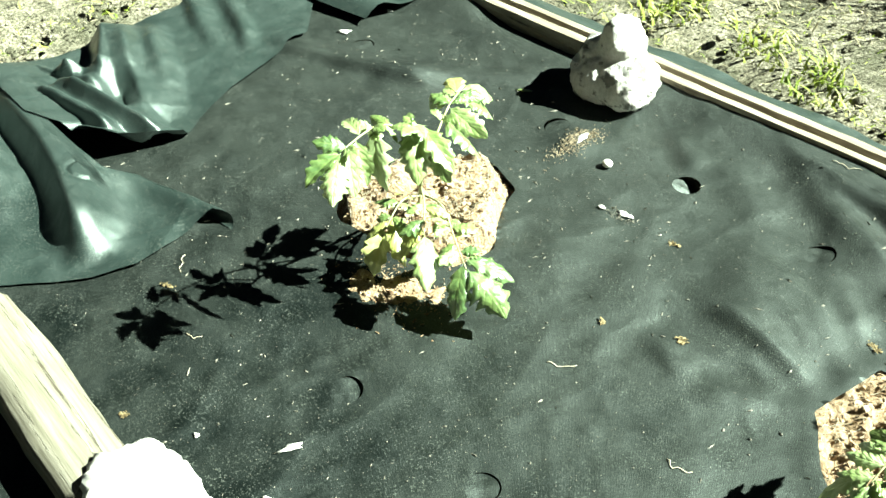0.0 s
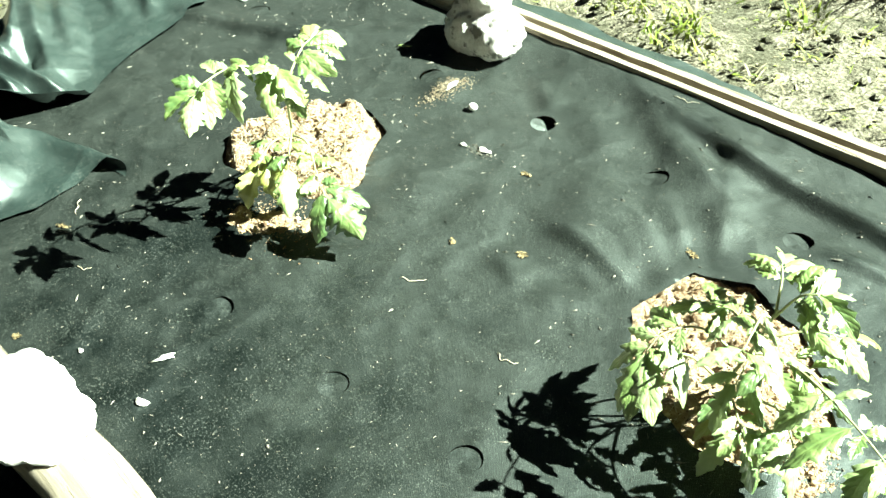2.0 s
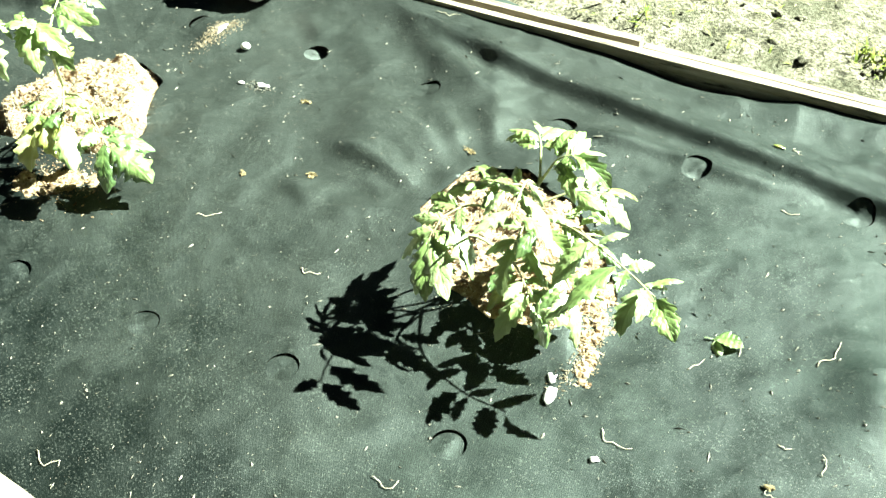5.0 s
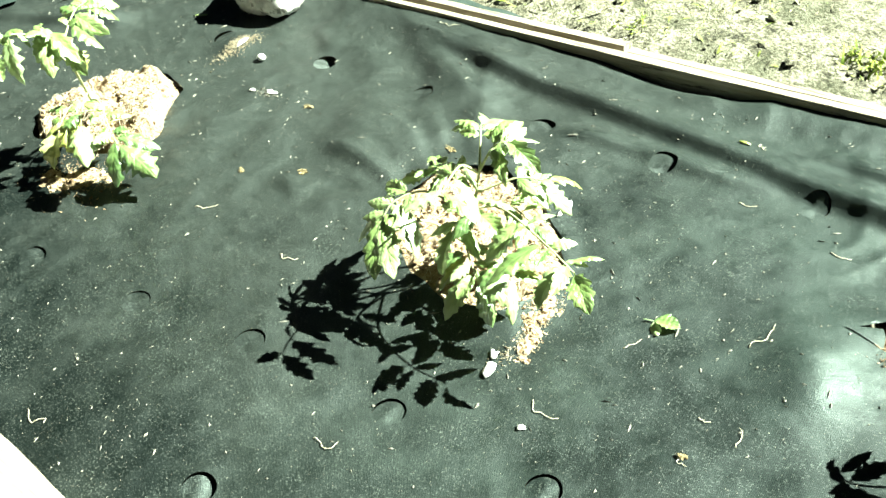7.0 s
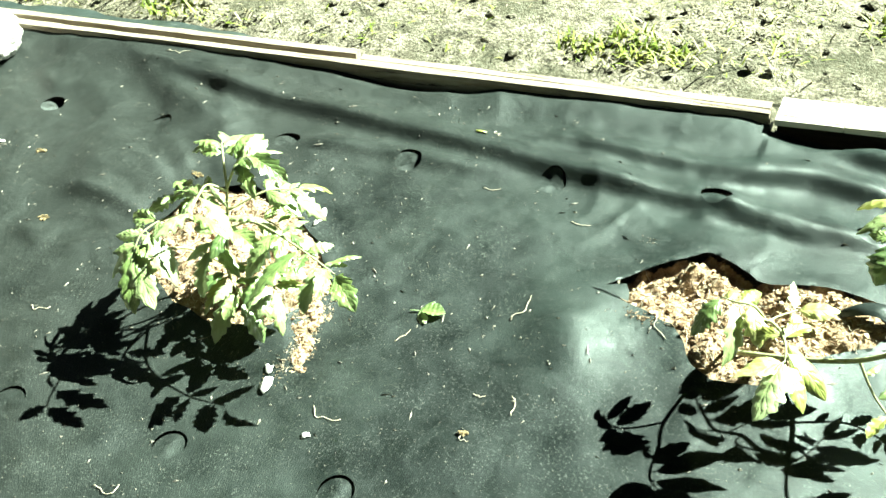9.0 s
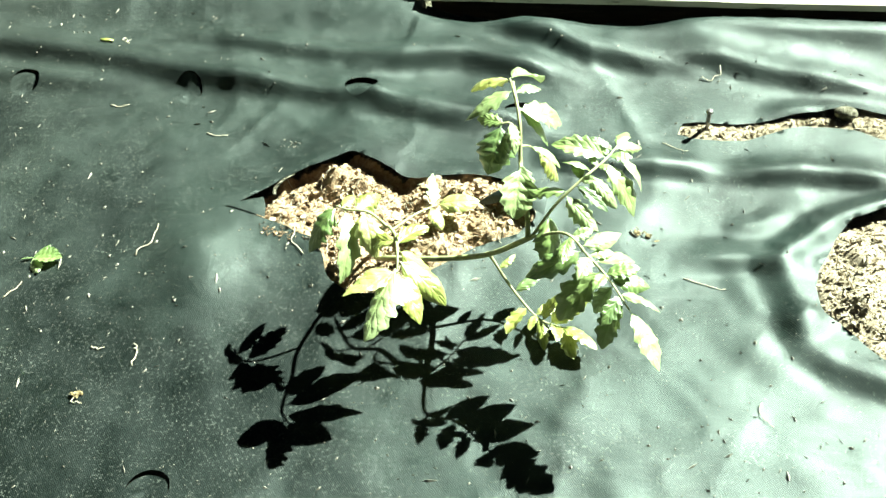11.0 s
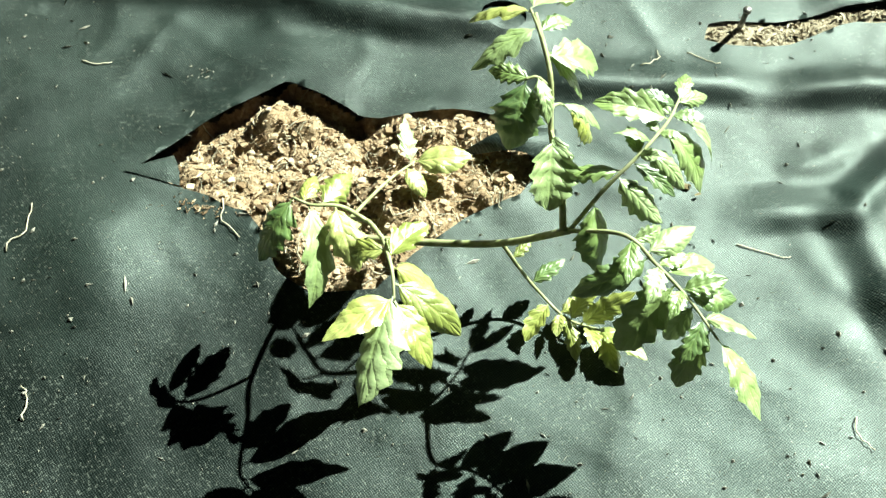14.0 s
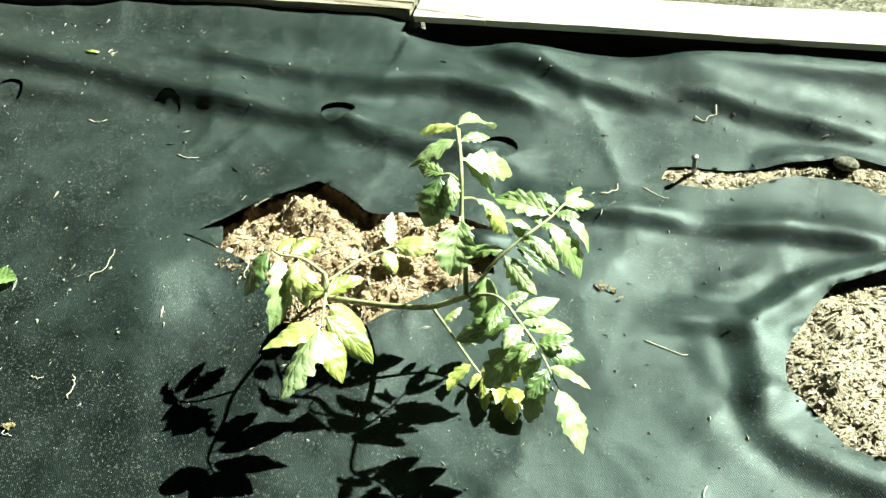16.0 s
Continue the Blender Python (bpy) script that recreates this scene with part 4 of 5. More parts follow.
def chip(verts, faces, x, y, z, rng, size=1.0):
    """A flat shred of bark or fibre."""
    base = len(verts)
    long, wide = size * (0.0007 + 0.0040 * rng.random() ** 3.0), size * (0.0004 + 0.0008 * rng.random())
    a, tip = rng.random() * 6.28, (rng.random() - 0.35) * 1.1
    c, s = math.cos(a), math.sin(a)
    for u, v, w in ((-1, -1, 0), (-1, 0.6, 0), (0.1, 1, 1), (1, 0.2, 0), (0.8, -0.8, 0), (0, -0.9, 1)):
        p, q = u * long * (0.8 + 0.4 * rng.random()), v * wide * (0.7 + 0.6 * rng.random())
        verts.append((x + c * p - s * q, y + s * p + c * q, z + 0.0007 * w + math.sin(tip) * (p + long) * 0.6))
    verts.append((x, y, z - 0.0008))
    faces.append((base, base + 5, base + 4, base + 3, base + 2, base + 1))
    for k in range(6):
        faces.append((base + k, base + (k + 1) % 6, base + 6))


def first_soil(x, y, d):
    """A plug of soil that stands up out of the hole, broken open in front, with a hollow in its face."""
    z = -0.012 + 0.036 * np.clip((d + 0.004) / 0.018, 0, 1) - 0.022 * np.clip((0.55 - y) / 0.05, 0, 1)
    z += dent(x, y, -0.690, 0.600, 0.010, 0.035, 0.030) + dent(x, y, -0.790, 0.560, 0.006, 0.03) + dent(x, y, -0.740, 0.650, 0.006, 0.03, 0.02)
    return z - dent(x, y, -0.688, 0.556, 0.026, 0.022, 0.010, 25) - dent(x, y, -0.765, 0.540, 0.014, 0.010, 0.018) - dent(x, y, -0.800, 0.600, 0.010, 0.012)


soil_patch("soil_mound", HOLE_ONE, first_soil, "pale dry potting soil mounded in a planting hole", 1.1, clods=2600, fibres=420)
soil_patch("soil_mound", HOLE_TWO, lambda x, y, d: 0.001 + 0.012 * np.clip(d / 0.03, -0.2, 1), "pale dry potting soil mounded in a planting hole", 2.3, clods=2600, fibres=200)
def third_soil(x, y, d):
    """Low behind the raised cut edge, a clod at the corner, heaped over the cloth at the far end, worn away in front."""
    cut = nearest(x, y, [(0.259, 0.735), (0.291, 0.772), (0.323, 0.798), (0.353, 0.820), (0.407, 0.798)])[0]
    z = -0.002 + 0.005 * np.clip(d / 0.020, -0.2, 1) + 0.009 * np.clip((x - 0.405) / 0.04, 0, 1)
    z -= 0.012 * np.exp(-((cut / 0.011) ** 2)) * np.clip((0.43 - x) / 0.02, 0, 1) + 0.008 * np.clip((0.294 - x) / 0.008, 0, 1)
    z += dent(x, y, 0.347, 0.786, 0.011, 0.0075) - dent(x, y, 0.352, 0.765, 0.004, 0.03, 0.02) + dent(x, y, 0.345, 0.735, 0.003, 0.04, 0.03) + dent(x, y, 0.385, 0.690, 0.008, 0.03, 0.02)
    z -= dent(x, y, 0.430, 0.760, 0.010, 0.016, 0.010) + dent(x, y, 0.405, 0.712, 0.009, 0.008, 0.018) + dent(x, y, 0.372, 0.662, 0.012, 0.012) + dent(x, y, 0.418, 0.664, 0.010, 0.010)
    return z


soil_patch("soil_mound", HOLE_THREE, third_soil, "crumbly brown potting soil in a large cut hole", 3.7, clods=4200, fibres=160)
soil_patch("soil_mound", HOLE_FOUR, lambda x, y, d: 0.0 + 0.010 * np.clip(d / 0.03, -0.2, 1), "dry mulchy soil in a cut planting hole", 4.9, clods=6000, material=SAND, rough=0.6)
soil_patch("soil_strip", SLIT, lambda x, y, d: -0.003 + 0.003 * np.clip(d / 0.01, -0.2, 1), "pale dry soil showing through a slit in the fabric", 5.3, clods=1500, material=SAND, rough=0.2)
SPILL = [(-0.039, 0.631), (-0.011, 0.655), (0.011, 0.623), (0.021, 0.564), (0.027, 0.532), (0.008, 0.528), (-0.004, 0.557), (-0.034, 0.604)]
soil_patch("spilled_soil", SPILL, lambda x, y, d: lie(x, y) - 0.0022 + 0.0034 * np.clip(d / 0.016, 0, 1) + 0.0026 * wob(x, y, 0.009, 2.0), "thin spill of pale soil on the fabric", 6.1, 0.0, 700, SOIL, 0.12, False)
SPILL_ONE = [(-0.70, 0.43), (-0.655, 0.425), (-0.60, 0.485), (-0.62, 0.515), (-0.68, 0.49), (-0.71, 0.455)]
soil_patch("spilled_soil", SPILL_ONE, lambda x, y, d: lie(x, y) - 0.002 + 0.006 * np.clip(d / 0.018, 0, 1) + 0.003 * wob(x, y, 0.012, 5.0), "thin spill of pale soil on the fabric", 7.4, 0.004, 400, SOIL, 0.3, False)


def build_tongue():
    """A pointed tongue of cloth, cut free on both sides, that lies out over the soil."""
    verts, faces, n = [], [], 8
    level = float(lie(0.257, 0.734))
    for j in range(n + 1):
        for i in range(n + 1):
            u, v = i / n, j / n
            x = 0.2555 + u * (0.0400 - 0.0100 * v) + 0.002 * math.sin(3 * v) * u
            y = 0.7345 + u * (-0.0065 + 0.0240 * v)
            verts.append((x, y, level + 0.0014 - 0.0030 * u * u + 0.0012 * math.sin(math.pi * v) * u))
    for j in range(n):
        for i in range(n):
            a = j * (n + 1) + i
            faces.append((a, a + 1, a + n + 2, a + n + 1))
    tagged(mesh_part("fabric_tongue", verts, faces, FABRIC), "torn tongue of black fabric at the soil hole's corner", "fabric scrap")


build_tongue()


def build_lip():
    """The folded lip of cloth that hangs over the soil at the third hole's end."""
    verts, faces, n, m = [], [], 14, 7
    for i in range(n + 1):
        u = i / n
        x = 0.548 - 0.062 * u
        half = 0.014 * (1 - u) ** 0.7 + 0.001
        for k in range(m):
            v = k / (m - 1) * 2 - 1
            verts.append((x, 0.782 - 0.004 * u + half * v, float(lie(0.55, 0.78)) + 0.010 + 0.014 * math.sin(math.pi * u) - 0.012 * u + 0.005 * (1 - v * v) + 0.0012 * math.sin(9 * u + 2 * v)))
    for i in range(n):
        for k in range(m - 1):
            a = i * m + k
            faces.append((a, a + m, a + m + 1, a + 1))
    tagged(mesh_part("fabric_lip", verts, faces, FABRIC), "folded lip of black fabric hanging over the soil", "fabric scrap")


build_lip()


# ---- plants ----
def blade(parent, base, tip, wide, rng, material, lobed=0.25, arch=None, face=(0.10, -0.10, 1.0)):
    """One toothed leaflet on a short stalk, from its base to its tip: creased along the rib, arched and curled."""
    base, tip = Vector(base), Vector(tip)
    long = (tip - base).length
    way = (tip - base).normalized()
    up = Vector(face) - way * Vector(face).dot(way)
    up = up.normalized() if up.length > 0.15 else (Vector((0.5, -0.6, 0.2)) - way * Vector((0.5, -0.6, 0.2)).dot(way)).normalized()
    up = Matrix.Rotation((rng.random() - 0.5) * 1.1, 3, way) @ up
    arch = 0.10 + 0.16 * rng.random() if arch is None else arch
    mid = (base + tip) / 2 + up * (arch * long) + way.cross(up) * ((rng.random() - 0.5) * 0.16 * long)
    rows, cols = 30, 7
    crease, curl = 0.25 + 0.55 * rng.random(), rng.random() ** 1.3 * rng.choice((1, 1, -0.7))
    phase, twist = rng.random(), (rng.random() - 0.5) * 1.0
    teeth, depth = 3.6 + 1.6 * rng.random(), min(0.6, lobed * (0.8 + 0.7 * rng.random()))
    lean = 0.9 + 0.2 * rng.random()
    verts, uv, faces = [], [], []
    for i in range(rows):
        t = i / (rows - 1)
        p = base * (1 - t) ** 2 + mid * (2 * t * (1 - t)) + tip * t * t
        d = ((mid - base) * (1 - t) + (tip - mid) * t).normalized()
        side = d.cross(up).normalized()
        r = twist * t
        side = (side * math.cos(r) + side.cross(d) * math.sin(r)).normalized()
        u2 = side.cross(d).normalized()
        g = max(0.0, (t - 0.07) / 0.93)
        shape = (g ** 0.55) * (1 - g) ** (0.85 * lean) * 1.86 if 0 < g < 1 else 0.0
        for k in range(cols):
            s = (k - (cols - 1) / 2) / ((cols - 1) / 2)
            saw = (g * teeth + phase + (0.4 if s > 0 else 0)) % 1.0
            notch = saw / 0.72 if saw < 0.72 else (1 - saw) / 0.28
            fine = (g * teeth * 2.7 + phase) % 1.0
            lobe = 1 - (depth * (1 - notch) * (1.15 - 0.6 * g) + 0.09 * fine) * abs(s) ** 2
            half = 0.5 * wide * shape * lobe + 0.0006 * (1 - t)
            puff = 0.10 * math.cos(2 * math.pi * (g * teeth + phase)) * abs(s) * (1 - 0.5 * abs(s))
            lift = crease * abs(s) - 0.70 * crease * s * s - (0.12 + 0.70 * curl) * s * s + puff + 0.12 * math.sin(7.0 * t + 2.0 * s + 6.28 * phase) * abs(s)
            verts.append(p + side * (s * half) + u2 * (lift * half) + d * (0.30 * abs(s) * half * (1 - t)))
            uv.append((s, t))
    for i in range(rows - 1):
        for k in range(cols - 1):
            a = i * cols + k
            faces.append((a, a + 1, a + cols + 1, a + cols))
    return mesh_part("leaflet", verts, faces, material, parent, uv=uv)


def tube(name, points, radii, material, parent=None, label="", sides=7):
    """A tapered stalk along a line of points."""
    verts, faces = [], []
    pts = [Vector(p) for p in points]
    for i, p in enumerate(pts):
        d = (pts[min(i + 1, len(pts) - 1)] - pts[max(i - 1, 0)]).normalized()
        a = d.cross(Vector((0.3, 0.1, 1))).normalized()
        b = d.cross(a)
        r = radii[0] + (radii[1] - radii[0]) * i / (len(pts) - 1)
        for k in range(sides):
            q = 2 * math.pi * k / sides
            verts.append(p + a * (r * math.cos(q)) + b * (r * math.sin(q)))
    for i in range(len(pts) - 1):
        for k in range(sides):
            a, b = i * sides + k, i * sides + (k + 1) % sides
            faces.append((a, b, b + sides, a + sides))
    faces.append(tuple(range(sides - 1, -1, -1)))
    faces.append(tuple((len(pts) - 1) * sides + k for k in range(sides)))
    return mesh_part(name, verts, faces, material, parent, label)


def spline(points, per=6):
    """A smooth line through the points."""
    p = [Vector(q) for q in points]
    p = [p[0] * 2 - p[1]] + p + [p[-1] * 2 - p[-2]]
    out = []
    for i in range(1, len(p) - 2):
        for k in range(per):
            t = k / per
            out.append(0.5 * (p[i] * 2 + (p[i + 1] - p[i - 1]) * t + (p[i - 1] * 2 - p[i] * 5 + p[i + 1] * 4 - p[i + 2]) * t * t + (p[i] * 3 - p[i - 1] - p[i + 1] * 3 + p[i + 2]) * t ** 3))
    out.append(p[-2])
    return out


class Tomato:
    """A tomato plant: stems, leaf stalks and single leaflets, each from where it springs to its tip."""

    def __init__(self, base, label, seed, lobed, broad):
        self.rng = random.Random(seed)
        self.lobed, self.broad = lobed, broad
        self.plant = thing("tomato_plant", *base, label, "tomato plant", "tomato seedlings in the bed")

    def stem(self, *points, thick=0.0022, thin=0.0013):
        tube("stem", spline(points), (thick, thin), STEM, self.plant)

    def leaf(self, *points, thick=0.0014):
        self.line = spline(points, 8)
        self.stalk = tube("leaf", self.line, (thick, 0.0007), STEM, self.plant)

    def at(self, f):
        i = min(len(self.line) - 2, int(f * (len(self.line) - 1)))
        return self.line[i].lerp(self.line[i + 1], f * (len(self.line) - 1) - i)

    def blade(self, f, tip, wide=1.0, tone=None, arch=None, face=(0.10, -0.10, 1.0), lobed=None):
        """A leaflet that springs at the share f of the stalk."""
        a = self.at(f)
        long = (Vector(tip) - a).length
        blade(self.stalk, a, tip, long * self.broad * wide * (0.9 + 0.2 * self.rng.random()), self.rng, tone or LEAF, self.lobed if lobed is None else lobed, arch, face)

    def small(self, *shares, size=0.018, tone=None):
        """Small leaflets between the large ones."""
        for f in shares:
            a, b = self.at(f), self.at(min(1.0, f + 0.05))
            d = (b - a).normalized() if (b - a).length > 1e-6 else Vector((1, 0, 0))
            out = d.cross(Vector((0, 0, 1)))
            out = out.normalized() if out.length > 1e-4 else Vector((1, 0, 0))
            for sign in (-1, 1):
                way = (d * 0.5 + out * sign + Vector((0, 0, 0.3 - 0.7 * self.rng.random()))).normalized()
                long = size * (0.7 + 0.6 * self.rng.random())
                blade(self.stalk, a, a + way * long, long * self.broad, self.rng, tone or LEAF, self.lobed)


def plant_one():
    p = Tomato((-0.745, 0.565, 0.0), "young tomato plant with bright drooping leaves in a soil mound", 11, 0.42, 0.92)
    p.stem((-0.745, 0.565, -0.005), (-0.718, 0.550, 0.06), (-0.675, 0.527, 0.13), (-0.640, 0.511, 0.185), (-0.622, 0.507, 0.204))
    # the top leaf, towards the boards
    p.leaf((-0.630, 0.509, 0.196), (-0.645, 0.540, 0.212), (-0.662, 0.570, 0.210))
    p.blade(1.0, (-0.654, 0.606, 0.186), 1.15)
    p.blade(0.85, (-0.692, 0.584, 0.204), 1.0, LEAF_YELLOW)
    p.blade(0.75, (-0.622, 0.578, 0.190))
    p.blade(0.50, (-0.606, 0.556, 0.186), 0.9)
    p.blade(0.30, (-0.597, 0.538, 0.178), 0.9)
    p.blade(0.55, (-0.686, 0.548, 0.200), 0.95)
    p.blade(0.90, (-0.640, 0.592, 0.176), 0.9)
    p.small(0.65, 0.25, size=0.022)
    p.small(0.55, 0.80, size=0.026)
    # leaves about the tip of the stem
    p.leaf((-0.628, 0.508, 0.198), (-0.640, 0.498, 0.212), (-0.640, 0.488, 0.214))
    p.blade(0.9, (-0.664, 0.505, 0.212), 0.85)
    p.blade(1.0, (-0.621, 0.464, 0.226), 0.8)
    p.blade(0.7, (-0.608, 0.469, 0.172), 0.85)
    p.blade(0.4, (-0.590, 0.500, 0.180), 0.85)
    p.blade(0.8, (-0.634, 0.470, 0.190), 0.8)
    p.small(0.55, 0.80, size=0.026)
    p.leaf((-0.645, 0.513, 0.178), (-0.645, 0.516, 0.182), (-0.643, 0.519, 0.180), thick=0.001)
    p.blade(1.0, (-0.642, 0.524, 0.136), 1.0, LEAF_YELLOW)
    p.blade(0.8, (-0.612, 0.512, 0.150), 0.9)
    # the long leaf over the bed's end
    p.leaf((-0.668, 0.523, 0.140), (-0.662, 0.495, 0.195), (-0.654, 0.462, 0.222), (-0.640, 0.420, 0.229), (-0.633, 0.402, 0.226))
    p.blade(1.0, (-0.606, 0.372, 0.200), 1.0)
    p.blade(0.92, (-0.632, 0.362, 0.212), 0.9)
    p.blade(0.78, (-0.612, 0.400, 0.192), 0.9)
    p.blade(0.70, (-0.615, 0.416, 0.196), 0.9)
    p.blade(0.52, (-0.612, 0.436, 0.180), 0.95)
    p.blade(0.86, (-0.668, 0.402, 0.220), 0.8)
    p.blade(0.66, (-0.680, 0.440, 0.225), 0.8)
    p.blade(0.45, (-0.640, 0.472, 0.202), 0.8)
    p.blade(0.40, (-0.686, 0.474, 0.212), 0.8)
    p.small(0.58, 0.35, 0.82, size=0.020)
    p.small(0.55, 0.80, size=0.026)
    # low leaves over the soil
    p.leaf((-0.722, 0.552, 0.050), (-0.705, 0.515, 0.072), (-0.690, 0.480, 0.062))
    p.blade(1.0, (-0.671, 0.446, 0.026), 1.0, LEAF_YELLOW, 0.25)
    p.blade(0.80, (-0.655, 0.478, 0.030), 0.9, LEAF_YELLOW)
    p.blade(0.85, (-0.705, 0.455, 0.030), 0.8, LEAF_YELLOW)
    p.blade(0.55, (-0.726, 0.492, 0.070), 0.8)
    p.small(0.35, size=0.018, tone=LEAF_YELLOW)
    p.small(0.55, 0.80, size=0.026)
    p.leaf((-0.705, 0.543, 0.076), (-0.665, 0.516, 0.092), (-0.628, 0.486, 0.090))
    p.blade(1.0, (-0.583, 0.452, 0.060), 0.8)
    p.blade(0.75, (-0.640, 0.462, 0.062), 0.8, LEAF_YELLOW)
    p.blade(0.60, (-0.632, 0.525, 0.085), 0.8, LEAF_YELLOW)
    p.small(0.55, 0.80, size=0.026)
    p.leaf((-0.714, 0.548, 0.060), (-0.655, 0.532, 0.085), (-0.605, 0.508, 0.082), (-0.573, 0.495, 0.072))
    p.blade(1.0, (-0.521, 0.502, 0.034), 1.05)
    p.blade(0.88, (-0.541, 0.532, 0.052), 0.9)
    p.blade(0.92, (-0.559, 0.466, 0.028), 0.95)
    p.blade(0.66, (-0.618, 0.550, 0.066), 0.8, LEAF_YELLOW)
    p.blade(0.68, (-0.605, 0.478, 0.058), 0.7)
    p.small(0.50, 0.80, size=0.018)
    p.small(0.55, 0.80, size=0.026)


def plant_two():
    p = Tomato((-0.115, 0.615, 0.0), "bushy young tomato plant with many curling leaves", 23, 0.42, 0.72)
    p.stem((-0.118, 0.617, -0.004), (-0.108, 0.615, 0.05), (-0.090, 0.612, 0.105), (-0.076, 0.612, 0.160))
    p.stem((-0.114, 0.616, 0.02), (-0.085, 0.600, 0.055), (-0.040, 0.590, 0.080), thick=0.0018)
    p.stem((-0.112, 0.616, 0.03), (-0.140, 0.600, 0.060), (-0.150, 0.580, 0.075), thick=0.0018)
    # the long leaf towards the third plant
    p.leaf((-0.088, 0.612, 0.105), (-0.030, 0.590, 0.134), (0.028, 0.572, 0.134), (0.066, 0.564, 0.122))
    p.blade(1.0, (0.098, 0.541, 0.105), 1.15)
    p.blade(0.88, (0.071, 0.580, 0.119), 0.9)
    p.blade(0.90, (0.058, 0.518, 0.110), 1.05)
    p.blade(0.68, (0.024, 0.598, 0.119), 0.8)
    p.blade(0.66, (0.005, 0.508, 0.116), 0.95)
    p.blade(0.45, (-0.004, 0.600, 0.117), 0.8)
    p.blade(0.45, (-0.024, 0.545, 0.104), 0.9)
    p.small(0.50, 0.72, 0.92, size=0.031)
    # leaves at the top
    p.leaf((-0.078, 0.612, 0.150), (-0.064, 0.620, 0.178), (-0.050, 0.626, 0.186))
    p.blade(1.0, (-0.010, 0.622, 0.166), 1.0, None, 0.35)
    p.blade(0.8, (-0.030, 0.650, 0.176), 0.9)
    p.blade(0.6, (-0.030, 0.594, 0.160), 0.85)
    p.blade(0.9, (-0.058, 0.662, 0.184), 0.7)
    p.small(0.50, 0.72, 0.92, size=0.031)
    p.leaf((-0.077, 0.612, 0.158), (-0.086, 0.628, 0.178), (-0.095, 0.640, 0.180))
    p.blade(1.0, (-0.122, 0.684, 0.146), 0.7)
    p.blade(0.8, (-0.070, 0.662, 0.168), 0.7)
    p.blade(0.7, (-0.120, 0.640, 0.168), 0.75)
    p.small(0.50, 0.72, 0.92, size=0.031)
    # a leaf that leans out over the soil
    p.leaf((-0.080, 0.612, 0.145), (-0.072, 0.582, 0.178), (-0.064, 0.556, 0.184), (-0.058, 0.536, 0.182))
    p.blade(1.0, (-0.010, 0.526, 0.174), 0.8)
    p.blade(0.97, (-0.078, 0.503, 0.174), 0.8)
    p.blade(0.62, (-0.020, 0.540, 0.152), 0.75)
    p.blade(0.60, (-0.092, 0.566, 0.172), 0.6)
    p.blade(0.30, (-0.052, 0.578, 0.158), 0.6)
    p.leaf((-0.088, 0.611, 0.100), (-0.078, 0.585, 0.118), (-0.072, 0.562, 0.114))
    p.blade(1.0, (-0.066, 0.526, 0.082), 0.9)
    p.blade(0.85, (-0.100, 0.550, 0.098), 0.85)
    p.blade(0.85, (-0.034, 0.548, 0.098), 0.85)
    p.blade(0.55, (-0.106, 0.580, 0.116), 0.85)
    p.blade(0.55, (-0.044, 0.584, 0.120), 0.85)
    p.leaf((-0.082, 0.612, 0.130), (-0.094, 0.600, 0.150), (-0.100, 0.590, 0.150))
    p.blade(1.0, (-0.108, 0.562, 0.134), 0.9)
    p.blade(0.8, (-0.134, 0.596, 0.138), 0.85)
    p.blade(0.7, (-0.066, 0.576, 0.142), 0.85)
    p.blade(0.5, (-0.112, 0.626, 0.146), 0.8)
    p.leaf((-0.086, 0.612, 0.110), (-0.070, 0.592, 0.128), (-0.056, 0.578, 0.128))
    p.blade(1.0, (-0.018, 0.566, 0.116), 1.05)
    p.blade(0.9, (-0.062, 0.546, 0.116), 0.95)
    p.blade(0.5, (-0.030, 0.604, 0.124), 0.8)
    # behind
    p.leaf((-0.084, 0.612, 0.120), (-0.055, 0.640, 0.130), (-0.034, 0.660, 0.122))
    p.blade(1.0, (-0.015, 0.694, 0.094), 0.9, LEAF_YELLOW)
    p.blade(0.8, (-0.006, 0.662, 0.086), 0.9)
    p.blade(0.6, (-0.060, 0.682, 0.106), 0.8)
    p.blade(0.5, (-0.015, 0.636, 0.110), 0.8)
    p.small(0.50, 0.72, 0.92, size=0.031)
    p.leaf((-0.092, 0.612, 0.095), (-0.060, 0.630, 0.098), (-0.030, 0.628, 0.090))
    p.blade(1.0, (0.008, 0.618, 0.078), 0.9)
    p.blade(0.6, (-0.025, 0.600, 0.086), 0.8)
    p.small(0.50, 0.72, 0.92, size=0.031)
    # the leaf at the upper end
    p.leaf((-0.086, 0.612, 0.110), (-0.115, 0.608, 0.134), (-0.138, 0.602, 0.134))
    p.blade(1.0, (-0.166, 0.584, 0.118), 0.85)
    p.blade(0.85, (-0.160, 0.634, 0.120), 0.75)
    p.blade(0.6, (-0.118, 0.575, 0.128), 0.8)
    p.small(0.50, 0.72, 0.92, size=0.031)
    # the drooping leaf at the shaded end
    p.leaf((-0.098, 0.613, 0.080), (-0.128, 0.585, 0.120), (-0.146, 0.555, 0.122), (-0.148, 0.535, 0.112))
    p.blade(1.0, (-0.146, 0.500, 0.062), 0.95)
    p.blade(0.92, (-0.108, 0.500, 0.076), 0.95)
    p.blade(0.85, (-0.176, 0.520, 0.078), 0.85)
    p.blade(0.72, (-0.180, 0.572, 0.098), 0.8)
    p.blade(0.66, (-0.098, 0.528, 0.084), 1.0)
    p.blade(0.95, (-0.128, 0.492, 0.070), 0.8)
    p.small(0.50, 0.72, 0.92, size=0.031)
